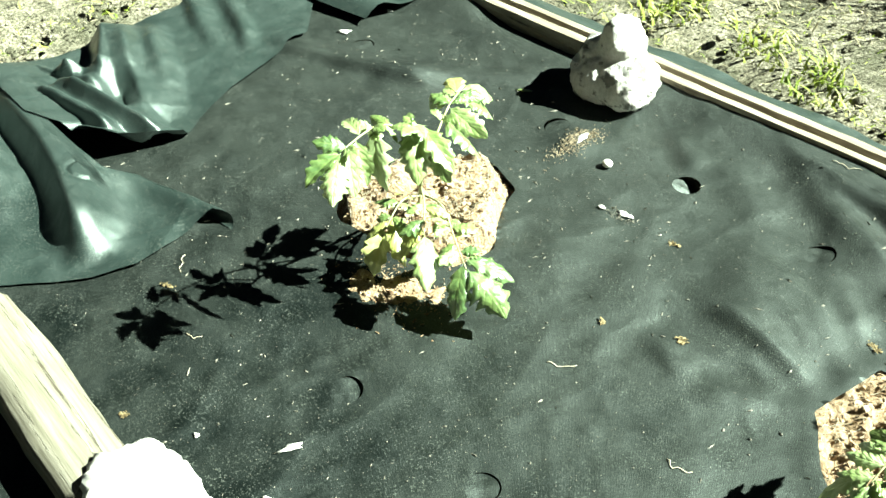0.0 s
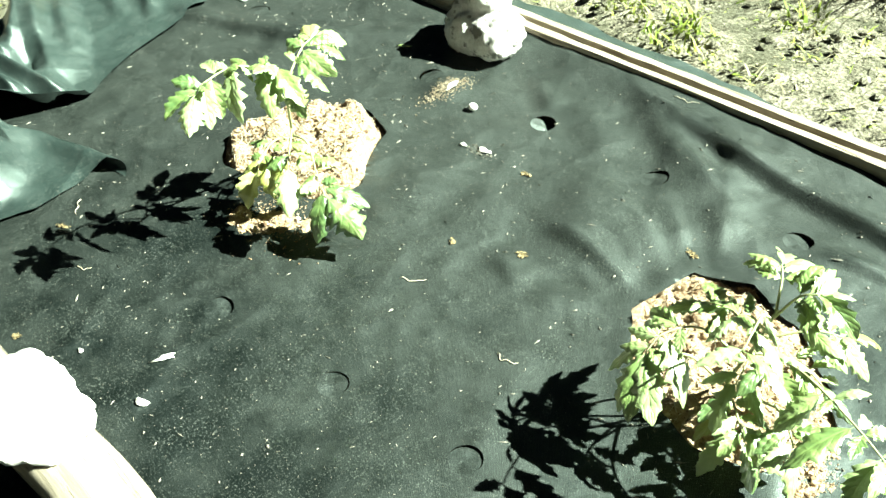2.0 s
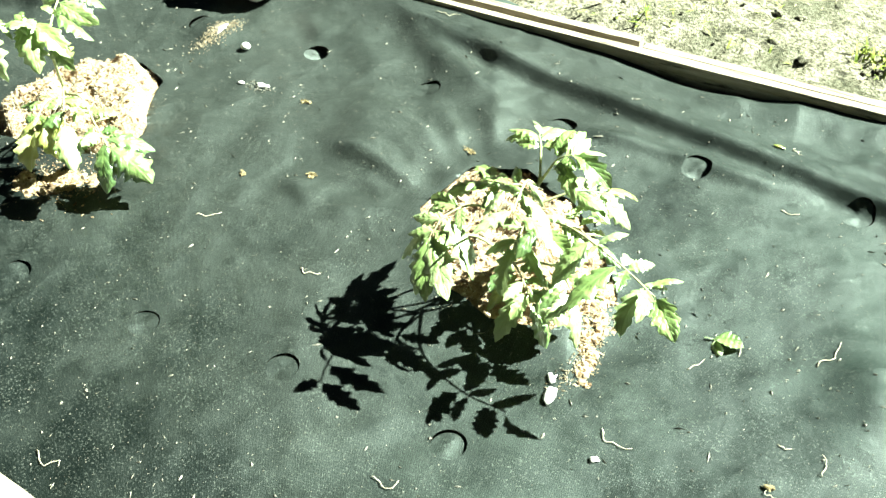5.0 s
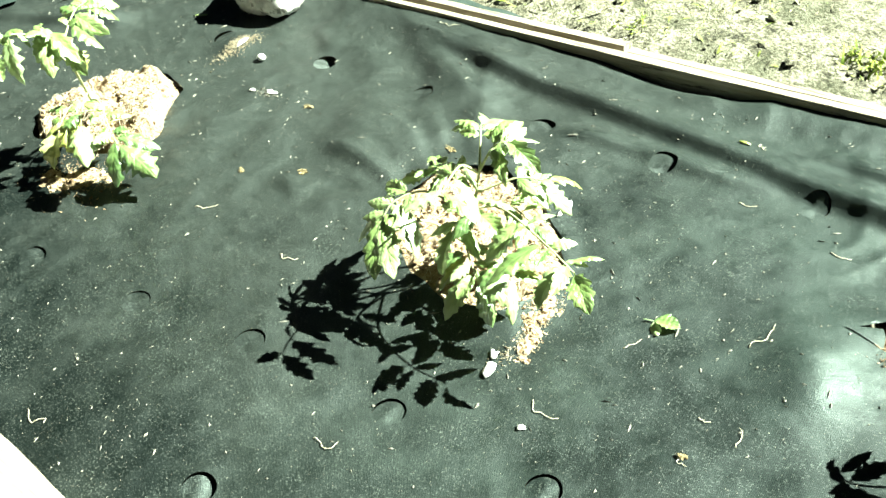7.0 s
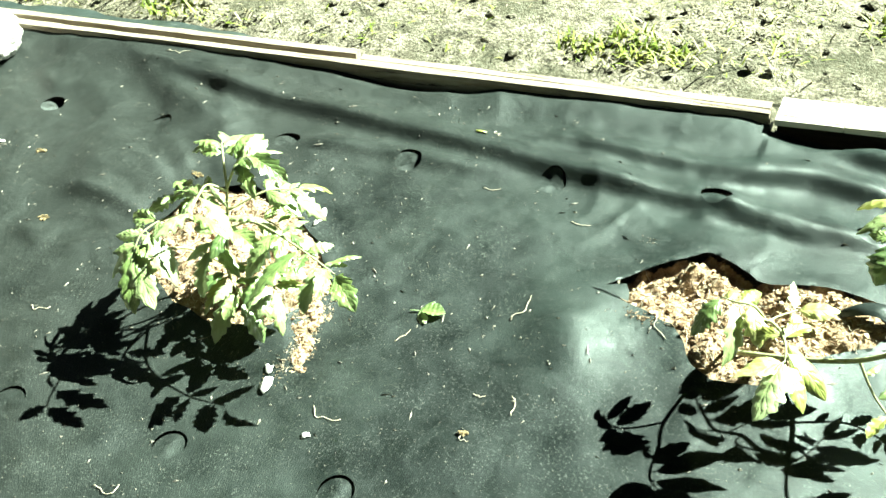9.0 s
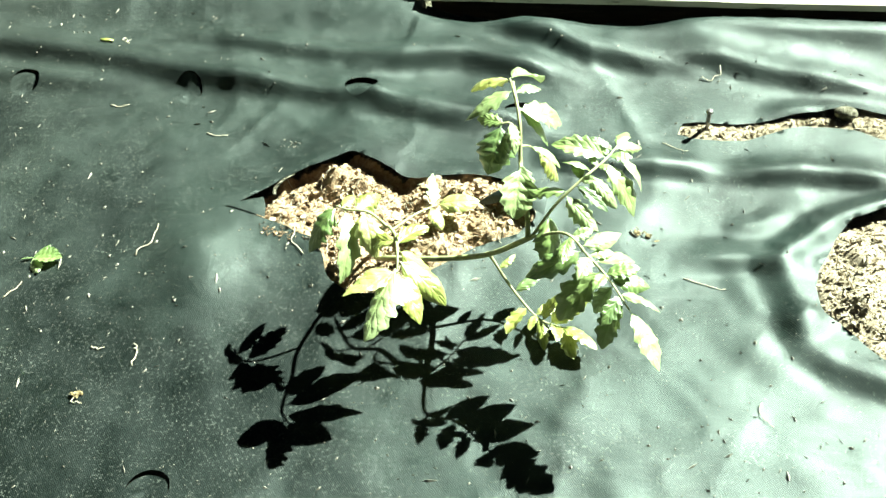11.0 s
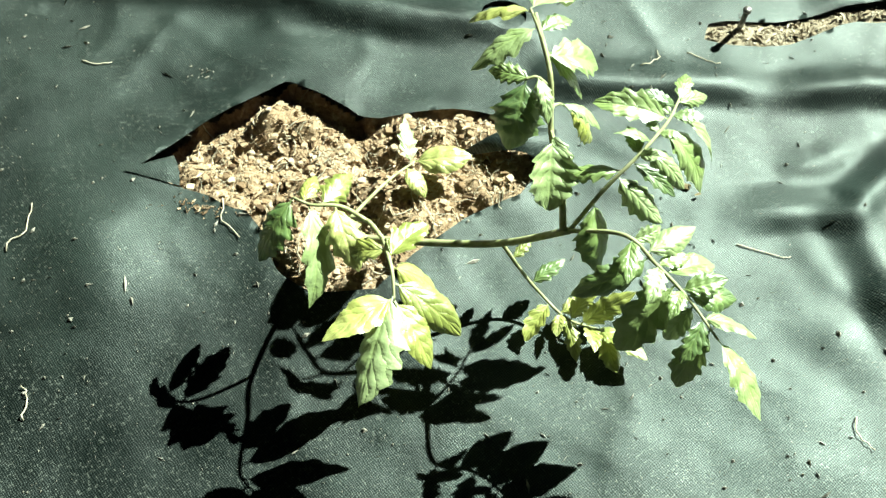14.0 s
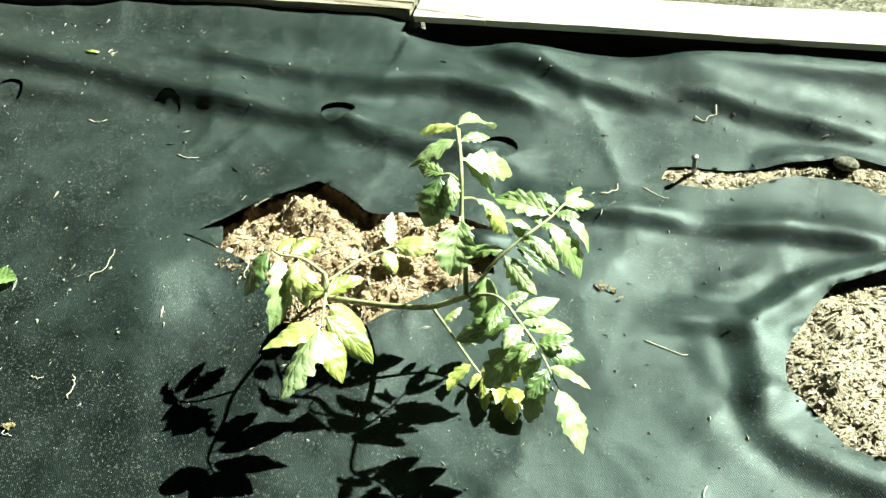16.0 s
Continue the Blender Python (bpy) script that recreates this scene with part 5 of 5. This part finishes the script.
    # low leaves
    p.leaf((-0.112, 0.615, 0.030), (-0.085, 0.585, 0.056), (-0.058, 0.566, 0.046))
    p.blade(1.0, (-0.032, 0.551, 0.005), 1.0)
    p.blade(0.85, (-0.076, 0.528, 0.010), 0.9)
    p.blade(0.80, (-0.020, 0.580, 0.016), 0.9)
    p.blade(0.55, (-0.096, 0.545, 0.026), 0.85, LEAF_YELLOW)
    p.small(0.50, 0.72, 0.92, size=0.031)
    p.leaf((-0.050, 0.593, 0.076), (-0.030, 0.580, 0.080), (-0.015, 0.570, 0.070))
    p.blade(1.0, (0.006, 0.540, 0.040), 0.9)
    p.blade(0.7, (0.008, 0.592, 0.060), 0.8, LEAF_YELLOW)
    p.small(0.50, 0.72, 0.92, size=0.031)


def plant_three():
    p = Tomato((0.402, 0.707, 0.0), "leggy tomato plant leaning over the fabric with broad leaflets", 37, 0.30, 0.80)
    p.stem((0.398, 0.709, -0.006), (0.440, 0.698, 0.014), (0.482, 0.688, 0.035), (0.518, 0.678, 0.060), (0.553, 0.667, 0.100), thick=0.0027, thin=0.0022)
    p.stem((0.550, 0.668, 0.096), (0.545, 0.688, 0.120), (0.537, 0.709, 0.134), (0.533, 0.728, 0.160), (0.522, 0.760, 0.172), thick=0.0022, thin=0.0012)
    p.stem((0.402, 0.708, 0.000), (0.418, 0.690, 0.048), (0.437, 0.667, 0.090), (0.450, 0.648, 0.104), thick=0.0020)
    # top of the upright shoot
    p.leaf((0.530, 0.738, 0.164), (0.524, 0.752, 0.170), (0.519, 0.763, 0.172))
    p.blade(1.0, (0.540, 0.787, 0.150), 1.1, lobed=0.08, face=(0.5, 0.4, 1.0))
    p.blade(0.9, (0.485, 0.774, 0.144), 0.85, LEAF_YELLOW)
    p.blade(0.5, (0.489, 0.734, 0.150), 0.7)
    p.blade(0.4, (0.543, 0.768, 0.160), 0.85)
    p.blade(0.0, (0.561, 0.760, 0.134), 0.9)
    p.blade(0.1, (0.554, 0.738, 0.128), 0.5)
    p.leaf((0.534, 0.724, 0.154), (0.526, 0.724, 0.162), (0.520, 0.722, 0.162), thick=0.001)
    p.blade(1.0, (0.514, 0.694, 0.134), 1.35, None, 0.2)
    p.blade(0.8, (0.499, 0.729, 0.158), 0.95)
    p.blade(0.5, (0.534, 0.702, 0.150), 0.9)
    p.leaf((0.537, 0.709, 0.133), (0.537, 0.706, 0.138), (0.538, 0.702, 0.138), thick=0.001)
    p.blade(1.0, (0.540, 0.670, 0.114), 1.25, None, 0.12)
    p.blade(0.6, (0.552, 0.690, 0.118), 0.8)
    p.leaf((0.535, 0.718, 0.145), (0.541, 0.726, 0.138), (0.546, 0.730, 0.130), thick=0.001)
    p.blade(1.0, (0.564, 0.733, 0.096), 0.9, LEAF_YELLOW)
    p.blade(0.5, (0.566, 0.724, 0.120), 0.7)
    # the young leaf
    p.leaf((0.553, 0.667, 0.100), (0.568, 0.680, 0.124), (0.585, 0.696, 0.138), (0.600, 0.718, 0.140), (0.607, 0.736, 0.138))
    p.blade(1.0, (0.613, 0.762, 0.130), 0.7)
    p.blade(0.97, (0.626, 0.750, 0.126), 0.6)
    p.blade(0.92, (0.585, 0.734, 0.146), 0.7)
    p.blade(0.85, (0.630, 0.712, 0.116), 0.7)
    p.blade(0.78, (0.558, 0.724, 0.144), 0.75)
    p.blade(0.70, (0.627, 0.700, 0.100), 0.8)
    p.blade(0.60, (0.569, 0.700, 0.150), 0.75)
    p.blade(0.55, (0.614, 0.690, 0.118), 0.7)
    p.blade(0.38, (0.544, 0.686, 0.124), 0.8)
    p.blade(0.35, (0.603, 0.670, 0.112), 0.8)
    p.blade(0.18, (0.572, 0.650, 0.084), 1.1, None, 0.15)
    p.blade(0.45, (0.608, 0.682, 0.122), 0.6)
    p.small(0.50, 0.66, 0.82, size=0.016)
    # the leaf of round leaflets
    p.leaf((0.553, 0.667, 0.100), (0.580, 0.652, 0.126), (0.598, 0.641, 0.118), (0.616, 0.625, 0.113), (0.633, 0.605, 0.107))
    p.blade(1.0, (0.659, 0.570, 0.087), 1.05)
    p.blade(0.94, (0.617, 0.588, 0.078), 0.9)
    p.blade(0.88, (0.655, 0.610, 0.102), 0.9, face=(0.5, 0.4, 1.0), lobed=0.06)
    p.blade(0.74, (0.646, 0.634, 0.099), 0.9, face=(0.5, 0.4, 1.0), lobed=0.06)
    p.blade(0.58, (0.632, 0.653, 0.103), 0.9, face=(0.5, 0.4, 1.0), lobed=0.06)
    p.blade(0.42, (0.620, 0.667, 0.117), 0.85, face=(0.5, 0.4, 1.0), lobed=0.06)
    p.blade(0.66, (0.583, 0.604, 0.084), 0.95)
    p.blade(0.45, (0.555, 0.625, 0.102), 0.8)
    p.blade(0.80, (0.608, 0.612, 0.088), 0.9)
    p.small(0.30, 0.52, 0.70, 0.88, size=0.021)
    # the limp leaf that lies on the cloth
    p.leaf((0.517, 0.678, 0.058), (0.529, 0.676, 0.034), (0.541, 0.670, 0.020), (0.562, 0.655, 0.012), (0.584, 0.648, 0.014))
    p.blade(0.62, (0.537, 0.638, 0.008), 0.95, LEAF_YELLOW)
    p.blade(0.74, (0.570, 0.628, 0.007), 0.7, LEAF_YELLOW)
    p.blade(1.0, (0.595, 0.622, 0.010), 0.85, LEAF_YELLOW)
    p.blade(0.95, (0.612, 0.629, 0.018), 0.9, LEAF_YELLOW)
    p.blade(0.85, (0.602, 0.666, 0.036), 0.8, LEAF_YELLOW)
    p.blade(0.78, (0.580, 0.668, 0.032), 0.8, LEAF_YELLOW)
    p.blade(0.45, (0.558, 0.690, 0.026), 0.8)
    p.blade(0.15, (0.535, 0.694, 0.044), 0.7, LEAF_YELLOW)
    p.small(0.70, 0.90, size=0.020, tone=LEAF_YELLOW)
    # leaves over the soil
    p.leaf((0.437, 0.667, 0.090), (0.424, 0.664, 0.108), (0.408, 0.662, 0.110), (0.396, 0.668, 0.106))
    p.blade(1.0, (0.377, 0.641, 0.076), 1.0)
    p.blade(0.72, (0.411, 0.614, 0.076), 0.75)
    p.blade(0.80, (0.405, 0.690, 0.096), 0.9, LEAF_YELLOW)
    p.blade(0.40, (0.438, 0.632, 0.092), 1.1, LEAF_YELLOW)
    p.blade(0.55, (0.426, 0.692, 0.098), 0.9, LEAF_YELLOW)
    p.leaf((0.450, 0.648, 0.104), (0.458, 0.625, 0.112), (0.461, 0.610, 0.106))
    p.blade(0.96, (0.426, 0.583, 0.104), 0.95, LEAF_YELLOW, face=(0.4, 0.3, 1.0), lobed=0.06)
    p.blade(1.0, (0.484, 0.582, 0.084), 0.95, LEAF_YELLOW, face=(0.4, 0.3, 1.0), lobed=0.06)
    p.blade(0.90, (0.449, 0.554, 0.092), 1.0, None, 0.15)
    p.blade(0.70, (0.498, 0.605, 0.080), 0.75, LEAF_YELLOW, face=(0.4, 0.3, 1.0), lobed=0.06)
    p.blade(0.45, (0.482, 0.632, 0.066), 0.8, LEAF_YELLOW, face=(0.4, 0.3, 1.0), lobed=0.06)
    p.blade(0.30, (0.474, 0.660, 0.104), 1.1, LEAF_YELLOW)
    p.blade(0.20, (0.428, 0.640, 0.096), 0.9, LEAF_YELLOW)
    p.leaf((0.418, 0.694, 0.040), (0.438, 0.728, 0.036), (0.454, 0.752, 0.028))
    p.blade(1.0, (0.492, 0.757, 0.034), 1.0, LEAF_YELLOW, face=(0.4, 0.3, 1.0), lobed=0.06)
    p.blade(0.85, (0.464, 0.728, 0.022), 0.95, LEAF_YELLOW, face=(0.4, 0.3, 1.0), lobed=0.06)
    p.blade(0.95, (0.444, 0.782, 0.036), 0.8)


plant_one()
plant_two()
plant_three()


# ---- small things on the cloth ----
def rootlet(x, y, turn, long, bend, thick=0.00055):
    z = float(lie(x, y))
    a = radians(turn)
    pts = []
    for k in range(9):
        t = k / 8 - 0.5
        u, v = t * long, bend * long * (0.5 * float(wob(x + t * 0.05, y, 0.012)) + 1.6 * (t * t - 0.1))
        px, py = x + u * math.cos(a) - v * math.sin(a), y + u * math.sin(a) + v * math.cos(a)
        pts.append((px, py, float(lie(px, py)) + thick * 1.2 + 0.004 * abs(bend) * math.sin(k * 1.3) ** 2))
    ob = tube("rootlet", pts, (thick, thick * 0.6), ROOT, None, "", 5)
    tagged(ob, "thin dry pale rootlet lying on the black fabric", "twig", "dry rootlets on the fabric")


rootlet(0.198, 0.685, 65, 0.036, 0.4)
rootlet(0.096, 0.613, 70, 0.022, 0.2)
rootlet(0.235, 0.566, 100, 0.022, 0.6)
rootlet(0.073, 0.493, -10, 0.034, 0.4)
rootlet(0.206, 0.515, -30, 0.016, 0.5)
rootlet(0.200, 0.568, 0, 0.012, 0.4)
rootlet(0.090, 0.857, 10, 0.020, 0.2)
rootlet(0.209, 0.829, 5, 0.022, 0.2)
rootlet(0.692, 0.724, -8, 0.036, 0.15)
rootlet(0.683, 0.991, 40, 0.024, 0.4)
rootlet(0.655, 0.885, -20, 0.026, 0.2)
rootlet(0.616, 0.876, 60, 0.022, 0.4)
rootlet(0.061, 0.947, -50, 0.018, 0.5)
rootlet(-0.350, 0.196, 0, 0.034, 0.5)
rootlet(-0.447, 0.977, 5, 0.036, 0.4)
rootlet(-0.072, 0.343, 20, 0.026, 0.5)
rootlet(-0.459, 0.520, 40, 0.030, 0.2)
rootlet(-0.30, 0.51, 10, 0.026, 0.3)
rootlet(0.745, 0.600, -60, 0.022, 0.5)
rootlet(0.330, 0.705, -60, 0.034, 0.3)
rootlet(-0.86, 0.31, -40, 0.03, 0.2)
rootlet(-0.745, 0.262, 30, 0.02, 0.3)


def scrap(name, x, y, long, wide, turn, material, label, category, group, seed, lift=0.001):
    """A small torn, slightly curled flake with thickness."""
    rng = random.Random(seed)
    long, wide = long * 0.8, wide * 0.75
    n = 11
    c, s = math.cos(radians(turn)), math.sin(radians(turn))
    top, verts, faces = [], [], []
    for k in range(n):
        a = 2 * math.pi * k / n
        r = 0.45 + 0.75 * rng.random()
        u, v = 0.5 * long * r * math.cos(a), 0.5 * wide * r * math.sin(a)
        px, py = x + u * c - v * s, y + u * s + v * c
        top.append((px, py, float(lie(px, py)) + lift + 0.0012 + 0.08 * wide * rng.random()))
    verts = top + [(p[0], p[1], p[2] - 0.0012) for p in top]
    cz = sum(p[2] for p in top) / n
    verts += [(x, y, cz + 0.03 * wide), (x, y, cz - 0.001)]
    for k in range(n):
        q = (k + 1) % n
        faces += [(2 * n, k, q), (2 * n + 1, n + q, n + k), (k, n + k, n + q, q)]
    ob = mesh_part(name, verts, faces, material)
    tagged(ob, label, category, group)


for k, (x, y, long, wide, turn) in enumerate(((-0.554, 0.258, 0.036, 0.012, 65), (-0.518, 0.210, 0.024, 0.016, 20), (-0.627, 0.199, 0.010, 0.008, 0), (-0.577, 0.739, 0.026, 0.017, 10), (-0.604, 0.728, 0.014, 0.010, 0),
                                              (-0.003, 0.507, 0.016, 0.034, 10), (-0.010, 0.525, 0.014, 0.018, 60), (-1.162, 0.754, 0.026, 0.016, 40), (-1.17, 0.846, 0.014, 0.010, 0), (0.068, 0.466, 0.014, 0.009, 30),
                                               (-0.713, 0.806, 0.034, 0.014, 100), (-0.077, 0.742, 0.046, 0.014, 100))):
    scrap("scrap", x, y, long, wide, turn, CRUMB if 0.2 < x < 0.4 else WHITE, "small torn white scrap on the black fabric", "scrap", "white scraps on the fabric", 100 + k)
def clump(x, y, long, wide, turn, seed):
    """A crumbling bit of litter: small torn pieces that hold together."""
    rng = random.Random(seed)
    verts, faces = [], []
    c, s = math.cos(radians(turn)), math.sin(radians(turn))
    for _ in range(16):
        u, v = 0.30 * long * rng.gauss(0, 0.6), 0.30 * wide * rng.gauss(0, 0.6)
        px, py = x + u * c - v * s, y + u * s + v * c
        chip(verts, faces, px, py, float(lie(px, py)) + 0.001 + 0.0025 * rng.random(), rng, 0.55 + 0.5 * rng.random())
    for _ in range(7):
        u, v = 0.25 * long * rng.gauss(0, 0.6), 0.25 * wide * rng.gauss(0, 0.6)
        px, py = x + u * c - v * s, y + u * s + v * c
        lump(verts, faces, px, py, float(lie(px, py)) + 0.0012, 0.0010 + 0.0018 * rng.random(), rng, 0.6)
    tagged(mesh_part("leaf_litter", verts, faces, LITTER, smooth=False), "crumbling tan bit of dry plant litter on the fabric", "leaf litter", "plant litter on the fabric")


for k, (x, y, long, wide, turn) in enumerate(((-0.508, 0.744, 0.022, 0.012, -10), (-0.399, 0.630, 0.020, 0.014, 20), (-0.267, 0.765, 0.030, 0.014, -10), (0.634, 0.770, 0.030, 0.012, -20), (-0.697, 0.159, 0.018, 0.007, 40),
                                              (-0.835, 0.280, 0.018, 0.007, 30), (-0.472, 0.591, 0.010, 0.006, 0), (0.205, 0.520, 0.010, 0.007, 0))):
    clump(x, y, long, wide, turn, 200 + k)
scrap("leaf_litter", 0.042, 0.941, 0.022, 0.012, 0, LEAF_YELLOW, "small yellow-green leaf bit on the fabric", "leaf litter", "plant litter on the fabric", 301)
scrap("leaf_litter", -0.855, 0.838, 0.026, 0.007, 40, LEAF, "small green leaf bit on the fabric", "leaf litter", "plant litter on the fabric", 302)
stone("pebble", [((-0.657, 0.794, 0.007), (0.0068, 0.0060, 0.0050))], WHITE, 9.0, "small round white pebble on the fabric", "pebble", 1.2)
stone("pebble", [((0.812, 0.955, 0.005), (0.011, 0.007, 0.006))], GROUND, 12.0, "small grey stone in the soil slit", "pebble", 1.0)


def fallen_leaf():
    """A pale green lobed leaf that lies on the cloth."""
    x, y = 0.103, 0.650
    ob = thing("fallen_leaf", x, y, float(lie(x, y)), "fallen pale green lobed leaf lying on the fabric", "leaf")
    rng = random.Random(5)
    z = float(lie(x, y)) + 0.0022
    for tip, wide in (((0.028, 0.004, 0.001), 0.028), ((0.010, 0.017, 0.001), 0.017), ((0.014, -0.016, 0.001), 0.016), ((-0.010, -0.004, 0.001), 0.003)):
        root = Vector((x - 0.006, y, z))
        blade(ob, root, root + Vector(tip), wide, rng, LEAF, 0.1, 0.03, (0.3, 0.25, 1.0))


fallen_leaf()


def nail():
    x, y = 0.682, 0.918
    ob = thing("nail", x, y, -0.02, "rusty dull nail standing in the soil slit", "nail")
    tube("shank", [(x, y, -0.02), (x + 0.001, y, 0.005), (x + 0.0005, y - 0.003, 0.0245)], (0.0021, 0.0021), IRON, ob, "", 10)
    tube("head", [(x + 0.0005, y - 0.003, 0.0243), (x + 0.0005, y - 0.0032, 0.0260)], (0.0033, 0.0031), IRON, ob, "", 14)


nail()


def specks():
    """Dust crumbs and flakes strewn over the cloth."""
    rng = random.Random(77)
    verts, faces = [], []
    xs = [(rng.uniform(-1.15, 1.05), rng.uniform(0.17, 1.02)) for _ in range(34000)]
    px, py = np.array([p[0] for p in xs]), np.array([p[1] for p in xs])
    ok = py < board_y(px) - 0.03
    for poly in HOLES:
        ok &= ~inside(px, py, poly)
    for x, y, _, _ in DISCS:
        ok &= np.hypot(px - x, py - y) > DISC
    thick = wob(px, py, 0.15, 6.0)
    hz = lie(px, py)
    for x, y, z, good, w in zip(px, py, hz, ok, thick):
        if not good or rng.random() > 0.52 + 0.45 * w:
            continue
        r = 0.00028 + 0.0014 * rng.random() ** 12
        a, e = rng.random() * 6.28, 1 + 3.0 * rng.random() ** 2
        b = len(verts)
        for k in range(4):
            q = a + k * math.pi / 2
            l = r * (e if k % 2 == 0 else 0.8) * (0.4 + 1.1 * rng.random())
            verts.append((x + l * math.cos(q), y + l * math.sin(q), z + 0.0006))
        verts.append((x, y, z + 0.0008 + r * 0.9))
        faces += [(b, b + 1, b + 4), (b + 1, b + 2, b + 4), (b + 2, b + 3, b + 4), (b + 3, b, b + 4)]
    ob = mesh_part("dust_crumbs", verts, faces, CRUMB, smooth=False)
    tagged(ob, "pale dust crumbs and flakes strewn over the black fabric", "crumbs", kind="stuff")


specks()


def debris():
    """Shreds of soil and straw that lie in heaps on the cloth."""
    for x, y, rx, ry, count, material in ((-0.715, 0.800, 0.014, 0.036, 620, SAND), (-0.580, 0.735, 0.014, 0.009, 110, CRUMB), (0.002, 0.560, 0.012, 0.045, 260, SAND), (-0.66, 0.47, 0.06, 0.035, 420, SOIL_CHIP), (0.285, 0.826, 0.020, 0.008, 12, CRUMB), (0.315, 0.712, 0.02, 0.006, 60, SOIL_CHIP)):
        rng = random.Random(int(1000 * (x + 3 * y)))
        verts, faces = [], []
        for _ in range(count):
            px, py = x + rx * rng.gauss(0, 0.6), y + ry * rng.gauss(0, 0.6)
            chip(verts, faces, px, py, float(lie(px, py)) + 0.0006, rng, 0.6)
        tagged(mesh_part("soil_shreds", verts, faces, material, smooth=False), "loose shreds of dry soil and straw on the fabric", "soil", kind="stuff")


debris()


# ---- outside the boards ----
def strew():
    rng = random.Random(31)
    verts, faces = [], []
    for _ in range(9000):
        x, y = rng.uniform(-2.4, 1.6), rng.uniform(1.10, 2.3)
        if rng.random() < 0.25:
            x, y = rng.uniform(-2.3, -1.5), rng.uniform(0.1, 1.2)
        if y < float(board_y(x)) + 0.135 and x > -1.5:
            continue
        r = 0.0015 + 0.009 * rng.random() ** 5
        lump(verts, faces, x, y, -0.022 + 0.010 * float(wob(x, y, 0.22)) + r * 0.3, r, rng, 0.6)
    ob = mesh_part("ground_clods", verts, faces, GROUND, smooth=False)
    tagged(ob, "dry clods and crumbs of sandy ground", "clods", kind="stuff")
    for name, material, count, label in (("dry_thatch", STRAW, 26000, "short dry straw-coloured grass over the ground"), ("short_grass", GRASS, 18000, "sparse short green grass over the ground")):
        verts, faces = [], []
        for _ in range(count):
            x, y = rng.uniform(-2.2, 1.3), rng.uniform(1.08, 1.95)
            if rng.random() < 0.18:
                x, y = rng.uniform(-2.2, -1.5), rng.uniform(0.1, 1.2)
            if (y < float(board_y(x)) + 0.135 and x > -1.5) or rng.random() > 0.55 + 0.9 * float(wob(x, y, 0.10, 9.0 if material is STRAW else 4.0)):
                continue
            a, l, w = rng.random() * 6.28, 0.006 + 0.020 * rng.random() ** 2, 0.0006 + 0.0009 * rng.random()
            z = -0.026 + 0.010 * float(wob(x, y, 0.22))
            h = l * (0.15 + 0.6 * rng.random() ** 2)
            dx, dy = math.cos(a), math.sin(a)
            b = len(verts)
            verts += [(x - w * dy, y + w * dx, z), (x + w * dy, y - w * dx, z), (x + 0.5 * l * dx - w * dy, y + 0.5 * l * dy + w * dx, z + h * 0.8),
                      (x + 0.5 * l * dx + w * dy, y + 0.5 * l * dy - w * dx, z + h * 0.8), (x + l * dx, y + l * dy, z + h)]
            faces += [(b, b + 1, b + 3, b + 2), (b + 2, b + 3, b + 4)]
        ob = mesh_part(name, verts, faces, material, smooth=False)
        tagged(ob, label, "grass", kind="stuff")


strew()


def tuft(x, y, spread, blades, high, seed):
    """A tuft of bent grass blades."""
    rng = random.Random(seed)
    verts, faces = [], []
    for _ in range(blades):
        a, r = rng.random() * 6.28, spread * rng.random() ** 0.7
        bx, by = x + r * math.cos(a), y + r * math.sin(a)
        h, w = high * (0.4 + 0.8 * rng.random()), 0.0016 + 0.0018 * rng.random()
        lean, la = h * (0.3 + 1.0 * rng.random()), rng.random() * 6.28
        for k in range(4):
            t = k / 3
            px, py, pz = bx + lean * t * t * math.cos(la), by + lean * t * t * math.sin(la), -0.026 + h * (t - 0.25 * t * t)
            ww = w * (1 - t) + 0.0002
            verts += [(px - ww * math.sin(la), py + ww * math.cos(la), pz), (px + ww * math.sin(la), py - ww * math.cos(la), pz)]
            if k:
                b = len(verts)
                faces.append((b - 4, b - 3, b - 1, b - 2))
    ob = mesh_part("grass_tuft", verts, faces, GRASS)
    tagged(ob, "small tuft of yellow-green grass on dry ground", "grass", "grass tufts outside the bed")


# the two tall tufts are unseen, added to shade the ground beyond the boards
for k, (x, y, s, n, h) in enumerate(((-0.617, 1.205, 0.05, 90, 0.05), (-0.72, 1.23, 0.04, 60, 0.04), (0.076, 1.255, 0.03, 60, 0.045), (0.141, 1.270, 0.035, 80, 0.05), (0.213, 1.262, 0.03, 60, 0.04),
                                     (-0.90, 1.23, 0.05, 80, 0.06), (-0.93, 1.29, 0.05, 70, 0.07), (-0.25, 1.42, 0.04, 50, 0.06), (-0.13, 1.36, 0.03, 40, 0.05), (-0.5, 1.36, 0.04, 40, 0.05),
                                     (-0.46, 1.74, 0.13, 300, 0.34), (-0.62, 1.78, 0.10, 200, 0.30), (0.46, 1.40, 0.03, 40, 0.04), (-1.68, 0.58, 0.05, 70, 0.05), (-1.74, 0.66, 0.04, 60, 0.04), (-1.62, 0.85, 0.04, 40, 0.04))):
    tuft(x, y - 0.03, s * (1.3 if h < 0.2 else 1.0), n if h < 0.2 else n * 5, h * (0.5 if h < 0.2 else 0.8), 400 + k)
